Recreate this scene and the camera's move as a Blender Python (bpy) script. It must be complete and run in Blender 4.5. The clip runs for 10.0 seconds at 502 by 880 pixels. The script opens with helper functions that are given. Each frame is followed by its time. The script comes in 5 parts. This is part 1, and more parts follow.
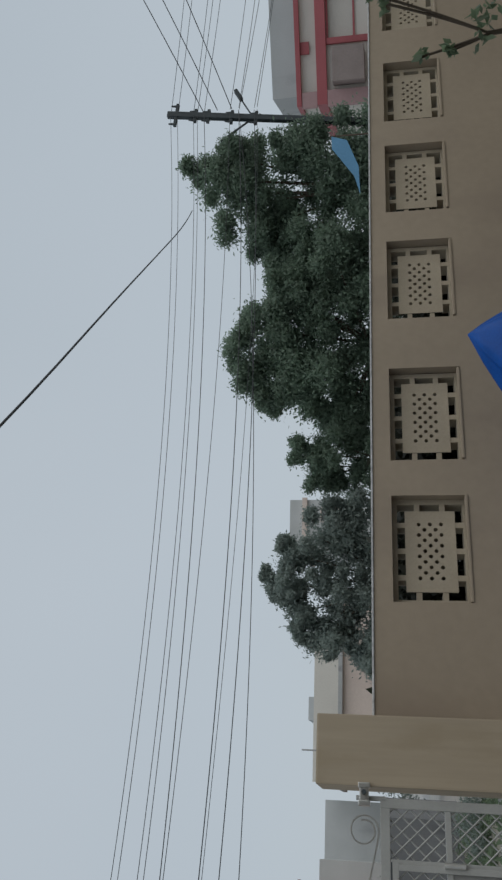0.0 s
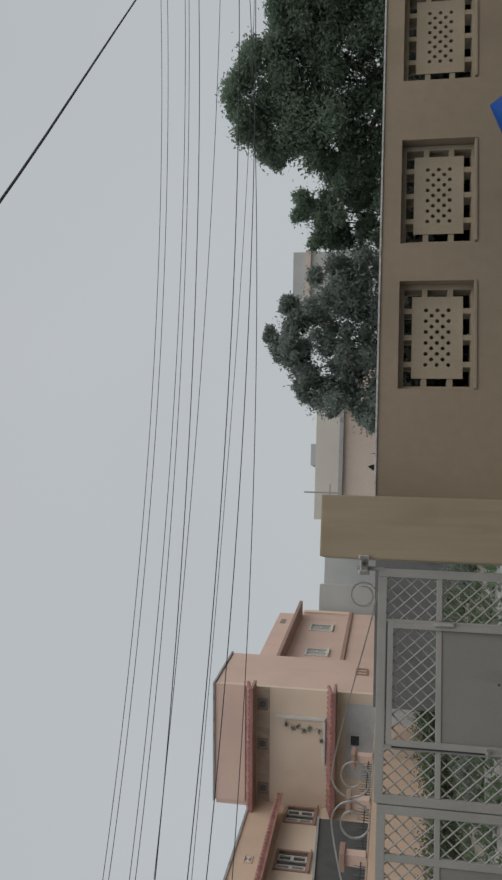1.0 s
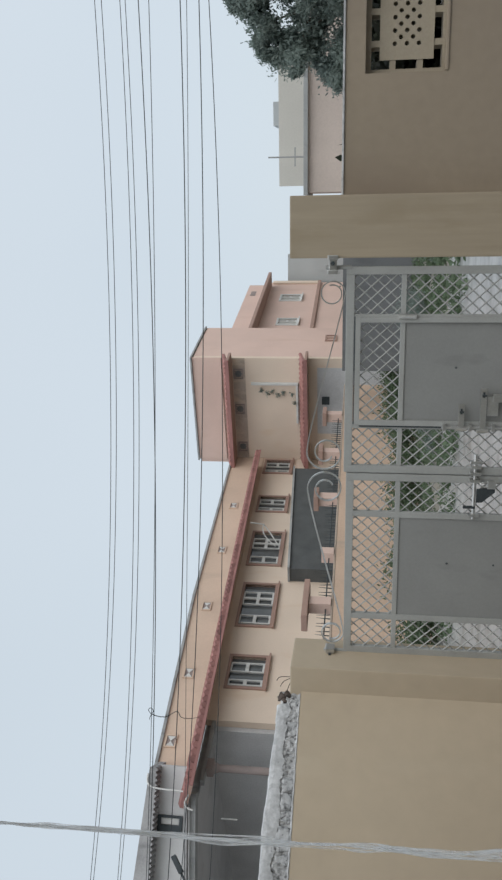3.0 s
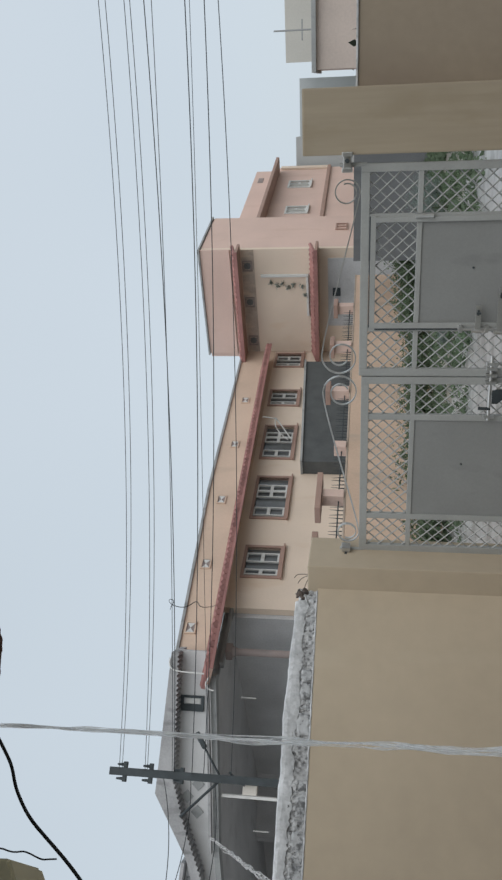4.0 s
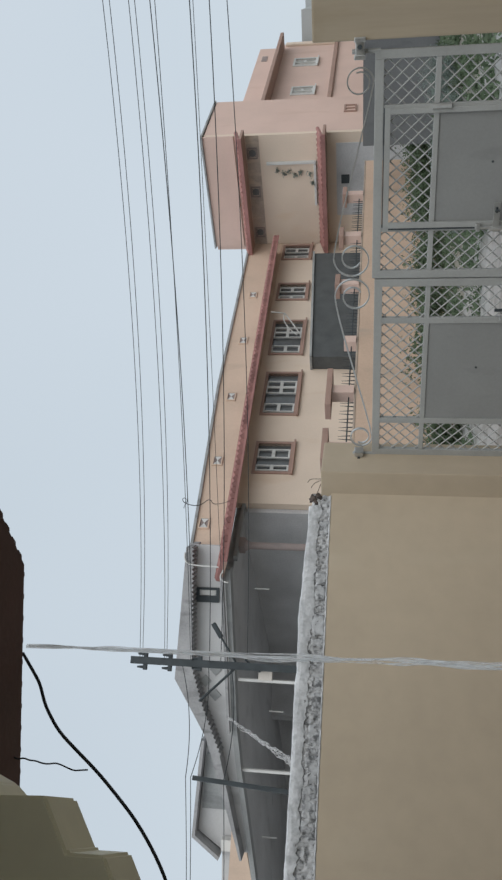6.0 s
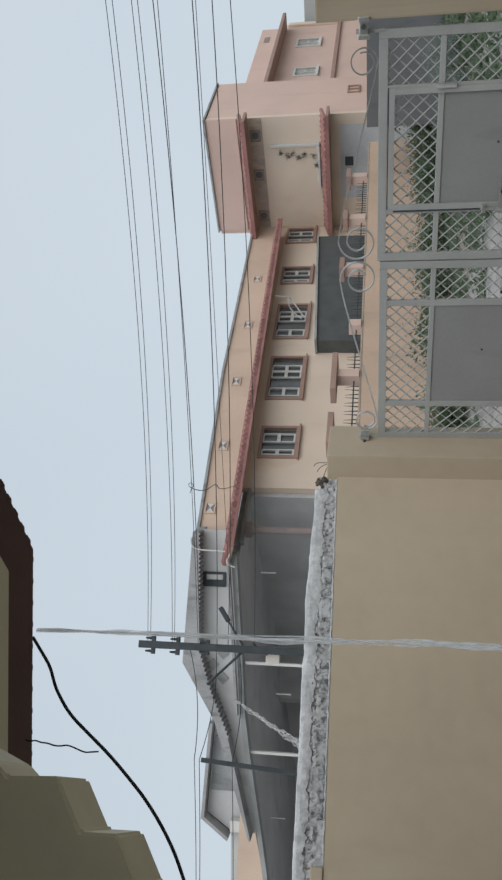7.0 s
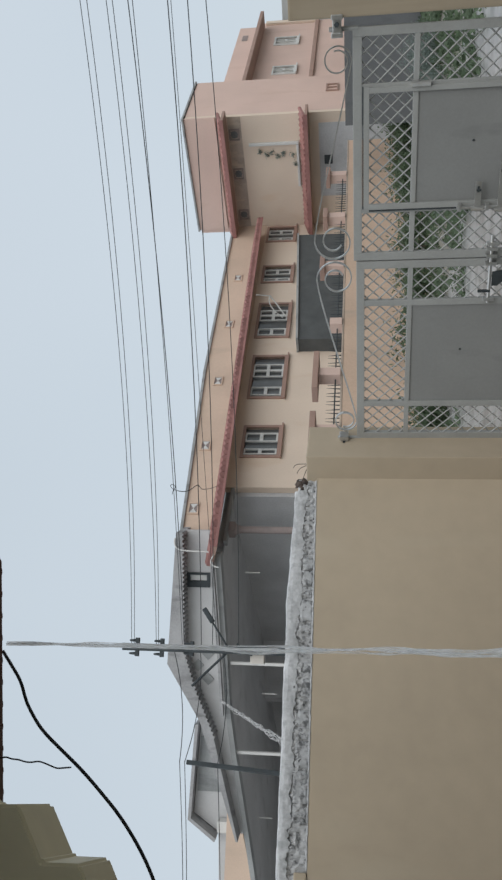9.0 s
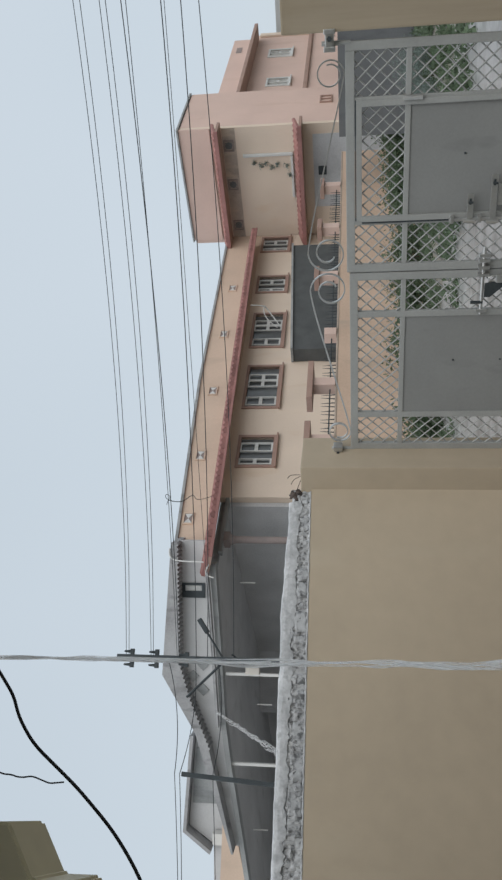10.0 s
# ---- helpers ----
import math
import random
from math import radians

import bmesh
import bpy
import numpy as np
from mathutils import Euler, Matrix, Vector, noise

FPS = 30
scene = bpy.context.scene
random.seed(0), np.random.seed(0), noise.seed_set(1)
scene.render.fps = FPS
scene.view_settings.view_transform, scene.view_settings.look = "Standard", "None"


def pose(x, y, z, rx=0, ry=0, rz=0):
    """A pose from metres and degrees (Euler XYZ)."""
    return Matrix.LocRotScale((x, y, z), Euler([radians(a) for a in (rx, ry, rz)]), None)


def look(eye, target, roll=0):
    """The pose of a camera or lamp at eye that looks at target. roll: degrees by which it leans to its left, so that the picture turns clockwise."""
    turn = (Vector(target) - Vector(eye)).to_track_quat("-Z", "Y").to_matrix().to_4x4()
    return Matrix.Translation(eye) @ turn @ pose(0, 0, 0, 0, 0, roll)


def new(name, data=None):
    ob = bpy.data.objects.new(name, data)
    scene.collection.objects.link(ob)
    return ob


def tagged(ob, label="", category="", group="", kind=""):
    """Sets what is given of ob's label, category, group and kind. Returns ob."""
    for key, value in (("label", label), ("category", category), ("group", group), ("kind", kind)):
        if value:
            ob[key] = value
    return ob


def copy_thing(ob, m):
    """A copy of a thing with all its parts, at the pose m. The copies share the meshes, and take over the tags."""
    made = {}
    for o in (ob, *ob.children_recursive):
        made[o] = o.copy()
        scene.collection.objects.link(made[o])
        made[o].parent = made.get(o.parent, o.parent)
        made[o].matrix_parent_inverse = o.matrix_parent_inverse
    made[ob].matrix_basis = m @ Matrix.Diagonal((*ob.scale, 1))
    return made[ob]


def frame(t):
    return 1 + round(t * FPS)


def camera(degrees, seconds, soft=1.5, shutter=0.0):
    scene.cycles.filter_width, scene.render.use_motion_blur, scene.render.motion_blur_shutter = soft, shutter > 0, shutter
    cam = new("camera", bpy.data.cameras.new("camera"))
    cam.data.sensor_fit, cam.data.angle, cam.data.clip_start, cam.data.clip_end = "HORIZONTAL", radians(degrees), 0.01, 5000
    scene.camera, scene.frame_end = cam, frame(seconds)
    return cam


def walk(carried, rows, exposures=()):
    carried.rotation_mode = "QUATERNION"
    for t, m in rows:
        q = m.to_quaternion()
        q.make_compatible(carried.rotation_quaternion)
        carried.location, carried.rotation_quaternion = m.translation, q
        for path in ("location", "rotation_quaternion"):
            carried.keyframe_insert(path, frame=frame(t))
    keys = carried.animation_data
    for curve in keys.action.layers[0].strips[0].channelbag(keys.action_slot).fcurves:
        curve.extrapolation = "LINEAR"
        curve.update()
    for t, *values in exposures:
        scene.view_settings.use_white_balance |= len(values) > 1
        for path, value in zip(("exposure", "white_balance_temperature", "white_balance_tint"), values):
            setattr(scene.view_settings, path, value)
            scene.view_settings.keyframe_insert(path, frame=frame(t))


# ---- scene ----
cam = camera(34.5, 10.0, soft=2.4)
PATH = [
    (0, (0.570, 1.021, 1.867), (1.468, 2.775, 2.213), -91.2),
    (0.3, (0.632, 0.980, 1.890), (1.377, 2.802, 2.241), -90.5),
    (0.6, (0.713, 0.940, 1.886), (1.288, 2.820, 2.253), -89.6),
    (1.2, (0.882, 0.910, 1.894), (1.078, 2.871, 2.233), -88.7),
    (1.5, (0.950, 0.860, 1.897), (0.985, 2.834, 2.215), -88.5),
    (2, (1.020, 0.755, 1.897), (0.798, 2.724, 2.169), -89.1),
    (2.5, (1.040, 0.680, 1.885), (0.685, 2.632, 2.142), -89.0),
    (4, (1.178, 0.687, 1.925), (0.445, 2.526, 2.208), -89.0),
    (4.5, (1.218, 0.725, 1.943), (0.398, 2.527, 2.227), -89.0),
    (5, (1.235, 0.759, 1.957), (0.343, 2.527, 2.239), -89.1),
    (5.5, (1.251, 0.773, 1.956), (0.313, 2.516, 2.246), -89.0),
    (7, (1.254, 0.765, 1.96), (0.253, 2.468, 2.273), -89.3),
    (7.5, (1.255, 0.762, 1.962), (0.255, 2.465, 2.277), -89.6),
    (8, (1.271, 0.777, 1.952), (0.267, 2.48, 2.254), -89.9),
    (8.5, (1.263, 0.798, 1.947), (0.255, 2.502, 2.232), -90.0),
    (9, (1.247, 0.83, 1.929), (0.241, 2.536, 2.202), -90.0),
    (9.5, (1.258, 0.831, 1.926), (0.256, 2.542, 2.192), -90.1),
    (10, (1.259, 0.833, 1.921), (0.272, 2.553, 2.182), -90.2),
]
walk(cam, [(t, look(eye, target, roll)) for t, eye, target, roll in PATH],
     [(0, -0.40, 6500, 10), (1.0, -0.42, 7000, 13), (1.25, -0.28, 7000, 12), (1.55, 0.06, 6900, 11), (2.2, 0.14, 6600, 10), (4.0, 0.0, 6500, 10), (10.0, 0.0, 6500, 10)])


# ---- world and light: a flat, rainy, overcast sky ----
world = bpy.data.worlds.new("overcast_sky")
scene.world = world
world.use_nodes = True
wn, wl = world.node_tree.nodes, world.node_tree.links
wn.clear()
sky = wn.new("ShaderNodeTexSky")
sky.sky_type, sky.sun_disc, sky.sun_elevation, sky.sun_rotation = "NISHITA", False, radians(55), radians(200)
sky.air_density, sky.dust_density, sky.ozone_density = 1.0, 3.0, 1.0
sky_bg = wn.new("ShaderNodeBackground")
sky_bg.inputs["Strength"].default_value = 0.012
wl.new(sky.outputs[0], sky_bg.inputs["Color"])
cloud = wn.new("ShaderNodeTexNoise")
cloud.inputs["Scale"].default_value, cloud.inputs["Detail"].default_value = 1.3, 2.0
ramp = wn.new("ShaderNodeValToRGB")
ramp.color_ramp.elements[0].position, ramp.color_ramp.elements[0].color = 0.3, (0.53, 0.605, 0.665, 1)
ramp.color_ramp.elements[1].position, ramp.color_ramp.elements[1].color = 0.75, (0.60, 0.67, 0.73, 1)
wl.new(cloud.outputs["Fac"], ramp.inputs["Fac"])
cloud_bg = wn.new("ShaderNodeBackground")
cloud_bg.inputs["Strength"].default_value = 1.0
wl.new(ramp.outputs["Color"], cloud_bg.inputs["Color"])
add_sky = wn.new("ShaderNodeAddShader")
wl.new(sky_bg.outputs[0], add_sky.inputs[0])
wl.new(cloud_bg.outputs[0], add_sky.inputs[1])
wout = wn.new("ShaderNodeOutputWorld")
wl.new(add_sky.outputs[0], wout.inputs["Surface"])

sun = new("sun", bpy.data.lights.new("sun", "SUN"))
sun.data.energy, sun.data.angle, sun.data.color = 1.5, radians(70), (1.0, 0.97, 0.93)
sun.matrix_world = look((28, -24, 34), (0, 0, 0))


# ---- materials ----
def surf(name, col, rough=0.75, var=0.18, big=0.7, fine=30.0, bump=0.15, metal=0.0, spec=0.4, stain=None, stain_at=0.58, stretch=(1, 1, 1), island=0.0):
    m = bpy.data.materials.new(name)
    m.use_nodes = True
    n, k = m.node_tree.nodes, m.node_tree.links
    b = n["Principled BSDF"]
    b.inputs["Roughness"].default_value, b.inputs["Metallic"].default_value = rough, metal
    b.inputs["Specular IOR Level"].default_value = spec
    co = n.new("ShaderNodeTexCoord")
    mp = n.new("ShaderNodeMapping")
    mp.inputs["Scale"].default_value = stretch
    k.new(co.outputs["Object"], mp.inputs["Vector"])
    t1, t2 = n.new("ShaderNodeTexNoise"), n.new("ShaderNodeTexNoise")
    t1.inputs["Scale"].default_value, t1.inputs["Detail"].default_value = big, 6
    t2.inputs["Scale"].default_value, t2.inputs["Detail"].default_value = fine, 4
    k.new(mp.outputs[0], t1.inputs["Vector"])
    k.new(mp.outputs[0], t2.inputs["Vector"])
    mix = n.new("ShaderNodeMath")
    mix.operation = "MULTIPLY_ADD"
    mix.inputs[1].default_value = 0.65
    k.new(t1.outputs["Fac"], mix.inputs[0])
    half = n.new("ShaderNodeMath")
    half.operation = "MULTIPLY"
    half.inputs[1].default_value = 0.35
    k.new(t2.outputs["Fac"], half.inputs[0])
    k.new(half.outputs[0], mix.inputs[2])
    cr = n.new("ShaderNodeValToRGB")
    lo, hi = [c * (1 - var) for c in col], [min(1, c * (1 + var)) for c in col]
    cr.color_ramp.elements[0].position, cr.color_ramp.elements[0].color = 0.32, (*lo, 1)
    cr.color_ramp.elements[1].position, cr.color_ramp.elements[1].color = 0.68, (*hi, 1)
    k.new(mix.outputs[0], cr.inputs["Fac"])
    out = cr.outputs["Color"]
    if stain:
        t3 = n.new("ShaderNodeTexNoise")
        t3.inputs["Scale"].default_value, t3.inputs["Detail"].default_value = big * 2.3, 8
        mp3 = n.new("ShaderNodeMapping")
        mp3.inputs["Location"].default_value = (7, 3, 1)
        mp3.inputs["Scale"].default_value = (1, 1, 0.35)
        k.new(co.outputs["Object"], mp3.inputs["Vector"])
        k.new(mp3.outputs[0], t3.inputs["Vector"])
        r3 = n.new("ShaderNodeValToRGB")
        r3.color_ramp.elements[0].position, r3.color_ramp.elements[0].color = stain_at, (0, 0, 0, 1)
        r3.color_ramp.elements[1].position, r3.color_ramp.elements[1].color = stain_at + 0.16, (0.75, 0.75, 0.75, 1)
        k.new(t3.outputs["Fac"], r3.inputs["Fac"])
        mx = n.new("ShaderNodeMix")
        mx.data_type = "RGBA"
        mx.inputs["B"].default_value = (*stain, 1)
        k.new(r3.outputs["Color"], mx.inputs["Factor"])
        k.new(out, mx.inputs["A"])
        out = mx.outputs["Result"]
    if island:
        g = n.new("ShaderNodeNewGeometry")
        hs = n.new("ShaderNodeHueSaturation")
        mr = n.new("ShaderNodeMapRange")
        mr.inputs["To Min"].default_value, mr.inputs["To Max"].default_value = 1 - island, 1 + island
        k.new(g.outputs["Random Per Island"], mr.inputs["Value"])
        k.new(mr.outputs["Result"], hs.inputs["Value"])
        k.new(out, hs.inputs["Color"])
        out = hs.outputs["Color"]
    k.new(out, b.inputs["Base Color"])
    if bump:
        bp = n.new("ShaderNodeBump")
        bp.inputs["Strength"].default_value, bp.inputs["Distance"].default_value = bump, 0.01
        k.new(mix.outputs[0], bp.inputs["Height"])
        k.new(bp.outputs[0], b.inputs["Normal"])
    return m


def glassy(name, col, alpha, rough=0.1):
    m = surf(name, col, rough, 0.1, 6, 40, 0.3, 0, 0.6)
    m.node_tree.nodes["Principled BSDF"].inputs["Alpha"].default_value = alpha
    return m


def frothy(m, lo, hi):
    """Falling water: clear and white in turn along its fall, and lit through."""
    n, k = m.node_tree.nodes, m.node_tree.links
    b = n["Principled BSDF"]
    co, mp, t, r = n.new("ShaderNodeTexCoord"), n.new("ShaderNodeMapping"), n.new("ShaderNodeTexNoise"), n.new("ShaderNodeMapRange")
    mp.inputs["Scale"].default_value = (60, 60, 7)
    t.inputs["Scale"].default_value = 1.0
    r.inputs["From Min"].default_value, r.inputs["From Max"].default_value = 0.38, 0.62
    r.inputs["To Min"].default_value, r.inputs["To Max"].default_value = lo, hi
    k.new(co.outputs["Object"], mp.inputs["Vector"])
    k.new(mp.outputs[0], t.inputs["Vector"])
    k.new(t.outputs["Fac"], r.inputs["Value"])
    tr, x = n.new("ShaderNodeBsdfTranslucent"), n.new("ShaderNodeMixShader")
    clear, y = n.new("ShaderNodeBsdfTransparent"), n.new("ShaderNodeMixShader")
    tr.inputs["Color"].default_value = (1.0, 1.0, 1.0, 1)
    x.inputs[0].default_value = 0.85
    b.inputs["Alpha"].default_value = 1.0
    k.new(b.outputs[0], x.inputs[1])
    k.new(tr.outputs[0], x.inputs[2])
    k.new(r.outputs[0], y.inputs[0])
    k.new(clear.outputs[0], y.inputs[1])
    k.new(x.outputs[0], y.inputs[2])
    k.new(y.outputs[0], n["Material Output"].inputs["Surface"])


def leafy(name, col, island):
    """Leaves: matt, and half lit through from behind."""
    m = surf(name, col, 0.6, 0.22, 0.5, 10, 0.0, 0, 0.2, island=island)
    n, k = m.node_tree.nodes, m.node_tree.links
    b = n["Principled BSDF"]
    t, x = n.new("ShaderNodeBsdfTranslucent"), n.new("ShaderNodeMixShader")
    k.new(b.inputs["Base Color"].links[0].from_socket, t.inputs["Color"])
    x.inputs[0].default_value = 0.6
    b.inputs["Coat Weight"].default_value, b.inputs["Coat Roughness"].default_value, b.inputs["Coat IOR"].default_value = 0.6, 0.45, 1.5   # wet with rain
    k.new(b.outputs[0], x.inputs[1])
    k.new(t.outputs[0], x.inputs[2])
    k.new(x.outputs[0], n["Material Output"].inputs["Surface"])
    return m


def crumbled(name, col, pit, at, scale):
    """Broken cement: pale, the shade of small pits put in as dark specks."""
    m = surf(name, col, 0.92, 0.25, 5, 40, 1.0, stain=pit, stain_at=at)
    n = m.node_tree.nodes
    for t in n:
        if t.type == "TEX_NOISE" and abs(t.inputs["Scale"].default_value - 5 * 2.3) < 0.01:
            t.inputs["Scale"].default_value = scale
        if t.type == "MAPPING" and abs(t.inputs["Scale"].default_value[2] - 0.35) < 0.01:
            t.inputs["Scale"].default_value = (1, 1, 1)
    return m


PLASTER = surf("beige_plaster", (0.297, 0.243, 0.180), 0.6, 0.10, 0.5, 14, 0.12, stain=(0.238, 0.190, 0.146), stain_at=0.53)
PLASTER_PILLAR = surf("streaked_pillar_plaster", (0.36, 0.299, 0.217), 0.6, 0.16, 2.0, 26, 0.15, stain=(0.29, 0.235, 0.16), stain_at=0.5, stretch=(1, 1, 0.06))
PLASTER_YARD = surf("ochre_plaster", (0.455, 0.374, 0.274), 0.6, 0.08, 0.7, 7, 0.10, stain=(0.50, 0.43, 0.325), stain_at=0.58)
VERANDA = surf("yellow_ochre_paint", (0.66, 0.60, 0.42), 0.55, 0.08, 0.8, 12, 0.08, stain=(0.57, 0.51, 0.36))
JALI = surf("cast_jali", (0.355, 0.305, 0.23), 0.75, 0.12, 3, 60, 0.2)
GATE = surf("grey_gate_paint", (0.258, 0.261, 0.254), 0.42, 0.08, 2.5, 60, 0.06, 0.0, 0.5, stain=(0.17, 0.175, 0.17), stain_at=0.62)
GATE_LIGHT = surf("grey_gate_bars", (0.35, 0.355, 0.342), 0.4, 0.1, 4, 70, 0.06, 0.0, 0.5)
STEEL = surf("bare_steel", (0.58, 0.58, 0.57), 0.32, 0.15, 8, 80, 0.1, 0.85)
IRON = surf("dark_iron", (0.05, 0.06, 0.065), 0.6, 0.3, 3, 60, 0.2, 0.3)
MORTAR = crumbled("rough_mortar", (0.42, 0.42, 0.42), (0.03, 0.03, 0.028), 0.51, 30)
MORTAR_PALE = crumbled("pale_mortar", (0.49, 0.495, 0.50), (0.33, 0.335, 0.34), 0.50, 22)
BRICK = crumbled("grey_brick", (0.44, 0.445, 0.45), (0.02, 0.02, 0.02), 0.49, 24)
BLACKENED = crumbled("blackened_brick", (0.09, 0.07, 0.06), (0.02, 0.02, 0.02), 0.5, 30)
# School paints set paler and greyer, with the rain haze mixed in.
PEACH = surf("peach_school_paint", (0.72, 0.595, 0.485), 0.7, 0.07, 0.5, 20, 0.08, stain=(0.66, 0.50, 0.37), stain_at=0.6)
PEACH_PINK = surf("pink_school_paint", (0.66, 0.485, 0.415), 0.7, 0.08, 0.5, 20, 0.08, stain=(0.58, 0.41, 0.33), stain_at=0.6)
PEACH_ORANGE = surf("orange_parapet_paint", (0.62, 0.475, 0.37), 0.7, 0.1, 0.5, 20, 0.08, stain=(0.52, 0.40, 0.31), stain_at=0.57)
RED_TILE = surf("red_tile", (0.31, 0.152, 0.138), 0.6, 0.25, 1.5, 30, 0.3, island=0.2)
RED_BROWN = surf("brown_surround", (0.36, 0.235, 0.19), 0.6, 0.12, 2, 30, 0.1)
WHITE = surf("white_paint", (0.62, 0.62, 0.60), 0.5, 0.08, 2, 40, 0.05, stain=(0.45, 0.44, 0.42))
# Glass grey lifted a little to stand for haze.
GLASS = surf("dark_window_glass", (0.11, 0.115, 0.115), 0.12, 0.2, 2, 20, 0.0, 0.0, 0.6)
GREY_CONC = surf("weathered_concrete", (0.33, 0.34, 0.34), 0.85, 0.2, 0.9, 25, 0.3, stain=(0.17, 0.18, 0.18), stain_at=0.55)
GREY_PALE = surf("grey_gable_paint", (0.56, 0.56, 0.56), 0.8, 0.1, 0.8, 25, 0.1, stain=(0.42, 0.42, 0.42))
# Sheet grey lifted to stand for the mist over the roof.
SHEET = surf("asbestos_sheet", (0.33, 0.33, 0.335), 0.8, 0.25, 1.2, 25, 0.2, stain=(0.10, 0.10, 0.10))
# Ceiling grey tuned to carry the hall's indoor dimness and haze.
HALL_CEILING = surf("dim_hall_ceiling", (0.50, 0.50, 0.505), 0.9, 0.15, 0.6, 20, 0.1, stain=(0.36, 0.36, 0.36))
COLUMN = surf("brown_grey_plaster", (0.29, 0.24, 0.225), 0.8, 0.15, 1.2, 25, 0.1, stain=(0.2, 0.18, 0.175))
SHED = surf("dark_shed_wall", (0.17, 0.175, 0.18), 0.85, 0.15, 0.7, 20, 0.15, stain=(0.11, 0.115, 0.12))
# Interior grey with indoor shade and haze mixed in.
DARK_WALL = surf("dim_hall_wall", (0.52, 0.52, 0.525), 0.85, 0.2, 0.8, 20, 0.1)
STAINED = surf("rain_stained_paint", (0.40, 0.325, 0.265), 0.75, 0.22, 0.9, 12, 0.1, stain=(0.60, 0.46, 0.34), stain_at=0.55)
# Darker peach-brown that paints in the shade under the tower cornice.
CORNICE_SHADE = surf("cornice_shade_paint", (0.42, 0.35, 0.295), 0.8, 0.2, 1.4, 14, 0.1, stain=(0.60, 0.49, 0.39), stain_at=0.52)
PEACH_WALL = surf("faded_peach_wall", (0.58, 0.42, 0.315), 0.75, 0.12, 0.6, 20, 0.15, stain=(0.44, 0.35, 0.28), stain_at=0.55)
# Net colour raised from near black for haze.
NET = surf("dark_green_net", (0.09, 0.096, 0.097), 0.8, 0.2, 2, 30, 0.2)
MAROON = surf("maroon_eave", (0.068, 0.024, 0.019), 0.6, 0.25, 3, 40, 0.3)
GROUND = surf("wet_earth", (0.26, 0.235, 0.20), 0.35, 0.25, 0.25, 8, 0.4, 0, 0.5, stain=(0.10, 0.13, 0.06), stain_at=0.55)
YARD = surf("wet_yard_concrete", (0.24, 0.23, 0.21), 0.3, 0.18, 0.7, 20, 0.2, 0, 0.5)
ROAD = surf("wet_road", (0.36, 0.355, 0.35), 0.3, 0.3, 0.9, 6, 0.35, 0, 0.6, stain=(0.14, 0.135, 0.125), stain_at=0.5)
# Tree leaf colours set lighter than real foliage, in place of rain haze.
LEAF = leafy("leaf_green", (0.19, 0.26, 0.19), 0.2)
# Near-black green, chosen only to darken the jali slots.
LEAF_DARK = leafy("leaf_filler_dark", (0.045, 0.05, 0.035), 0.25)
# Grey-green lifted the same way for haze.
LEAF_HAZED = leafy("leaf_grey_green", (0.25, 0.30, 0.27), 0.12)
LEAF_GRASS = leafy("leaf_verge_green", (0.15, 0.205, 0.125), 0.25)
BARK = surf("bark", (0.10, 0.08, 0.06), 0.9, 0.3, 3, 30, 0.8)
BLUE_TARP = surf("blue_tarpaulin", (0.0, 0.055, 0.26), 0.4, 0.25, 3, 60, 0.2, 0, 0.15)
BLUE_SHEET = surf("faded_blue_sheet", (0.14, 0.33, 0.52), 0.5, 0.15, 1, 20, 0.1)
RUBBER = surf("black_cable", (0.02, 0.024, 0.027), 0.5, 0.1, 5, 60, 0.05)
WATER = glassy("falling_water", (0.95, 0.96, 0.97), 0.95, 0.3)
frothy(WATER, 0.25, 0.85)
# Far-house cream, grey and buff set pale in place of rain haze.
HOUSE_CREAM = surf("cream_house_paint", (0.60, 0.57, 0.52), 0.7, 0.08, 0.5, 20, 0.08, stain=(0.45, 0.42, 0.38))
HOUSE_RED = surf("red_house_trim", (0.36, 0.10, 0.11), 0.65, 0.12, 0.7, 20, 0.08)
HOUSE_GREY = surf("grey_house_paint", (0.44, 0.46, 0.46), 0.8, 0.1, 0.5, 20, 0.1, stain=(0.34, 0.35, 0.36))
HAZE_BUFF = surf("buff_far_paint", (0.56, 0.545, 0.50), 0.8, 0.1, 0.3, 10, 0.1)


# ---- small builders ----
def part(name, bm, material, parent=None, label="", smooth=False, at=None):
    me = bpy.data.meshes.new(name)
    bm.normal_update()
    bm.to_mesh(me)
    bm.free()
    me.materials.append(material)
    if smooth:
        for p in me.polygons:
            p.use_smooth = True
    ob = new(name, me)
    if parent:
        ob.parent = parent
    if at is not None:
        ob.matrix_basis = at
    if label:
        ob["label"] = label
    return ob


def thing(name, m, label, category, group="", kind=""):
    return tagged_at(new(name), m, label, category, group, kind)


def tagged_at(ob, m, label, category, group="", kind=""):
    ob.matrix_basis = m
    return tagged(ob, label, category, group, kind)


def box(x0, x1, y0, y1, z0, z1, bevel=0.0, bm=None):
    b = bmesh.new()
    bmesh.ops.create_cube(b, size=1)
    for v in b.verts:
        v.co = Vector((x0 + (v.co.x + 0.5) * (x1 - x0), y0 + (v.co.y + 0.5) * (y1 - y0), z0 + (v.co.z + 0.5) * (z1 - z0)))
    if bevel:
        bmesh.ops.bevel(b, geom=list(b.edges), offset=bevel, segments=2, profile=0.7, affect="EDGES")
    if bm is None:
        return b
    return merge(bm, b)


def merge(bm, other):
    me = bpy.data.meshes.new("tmp")
    other.to_mesh(me)
    other.free()
    bm.from_mesh(me)
    bpy.data.meshes.remove(me)
    return bm


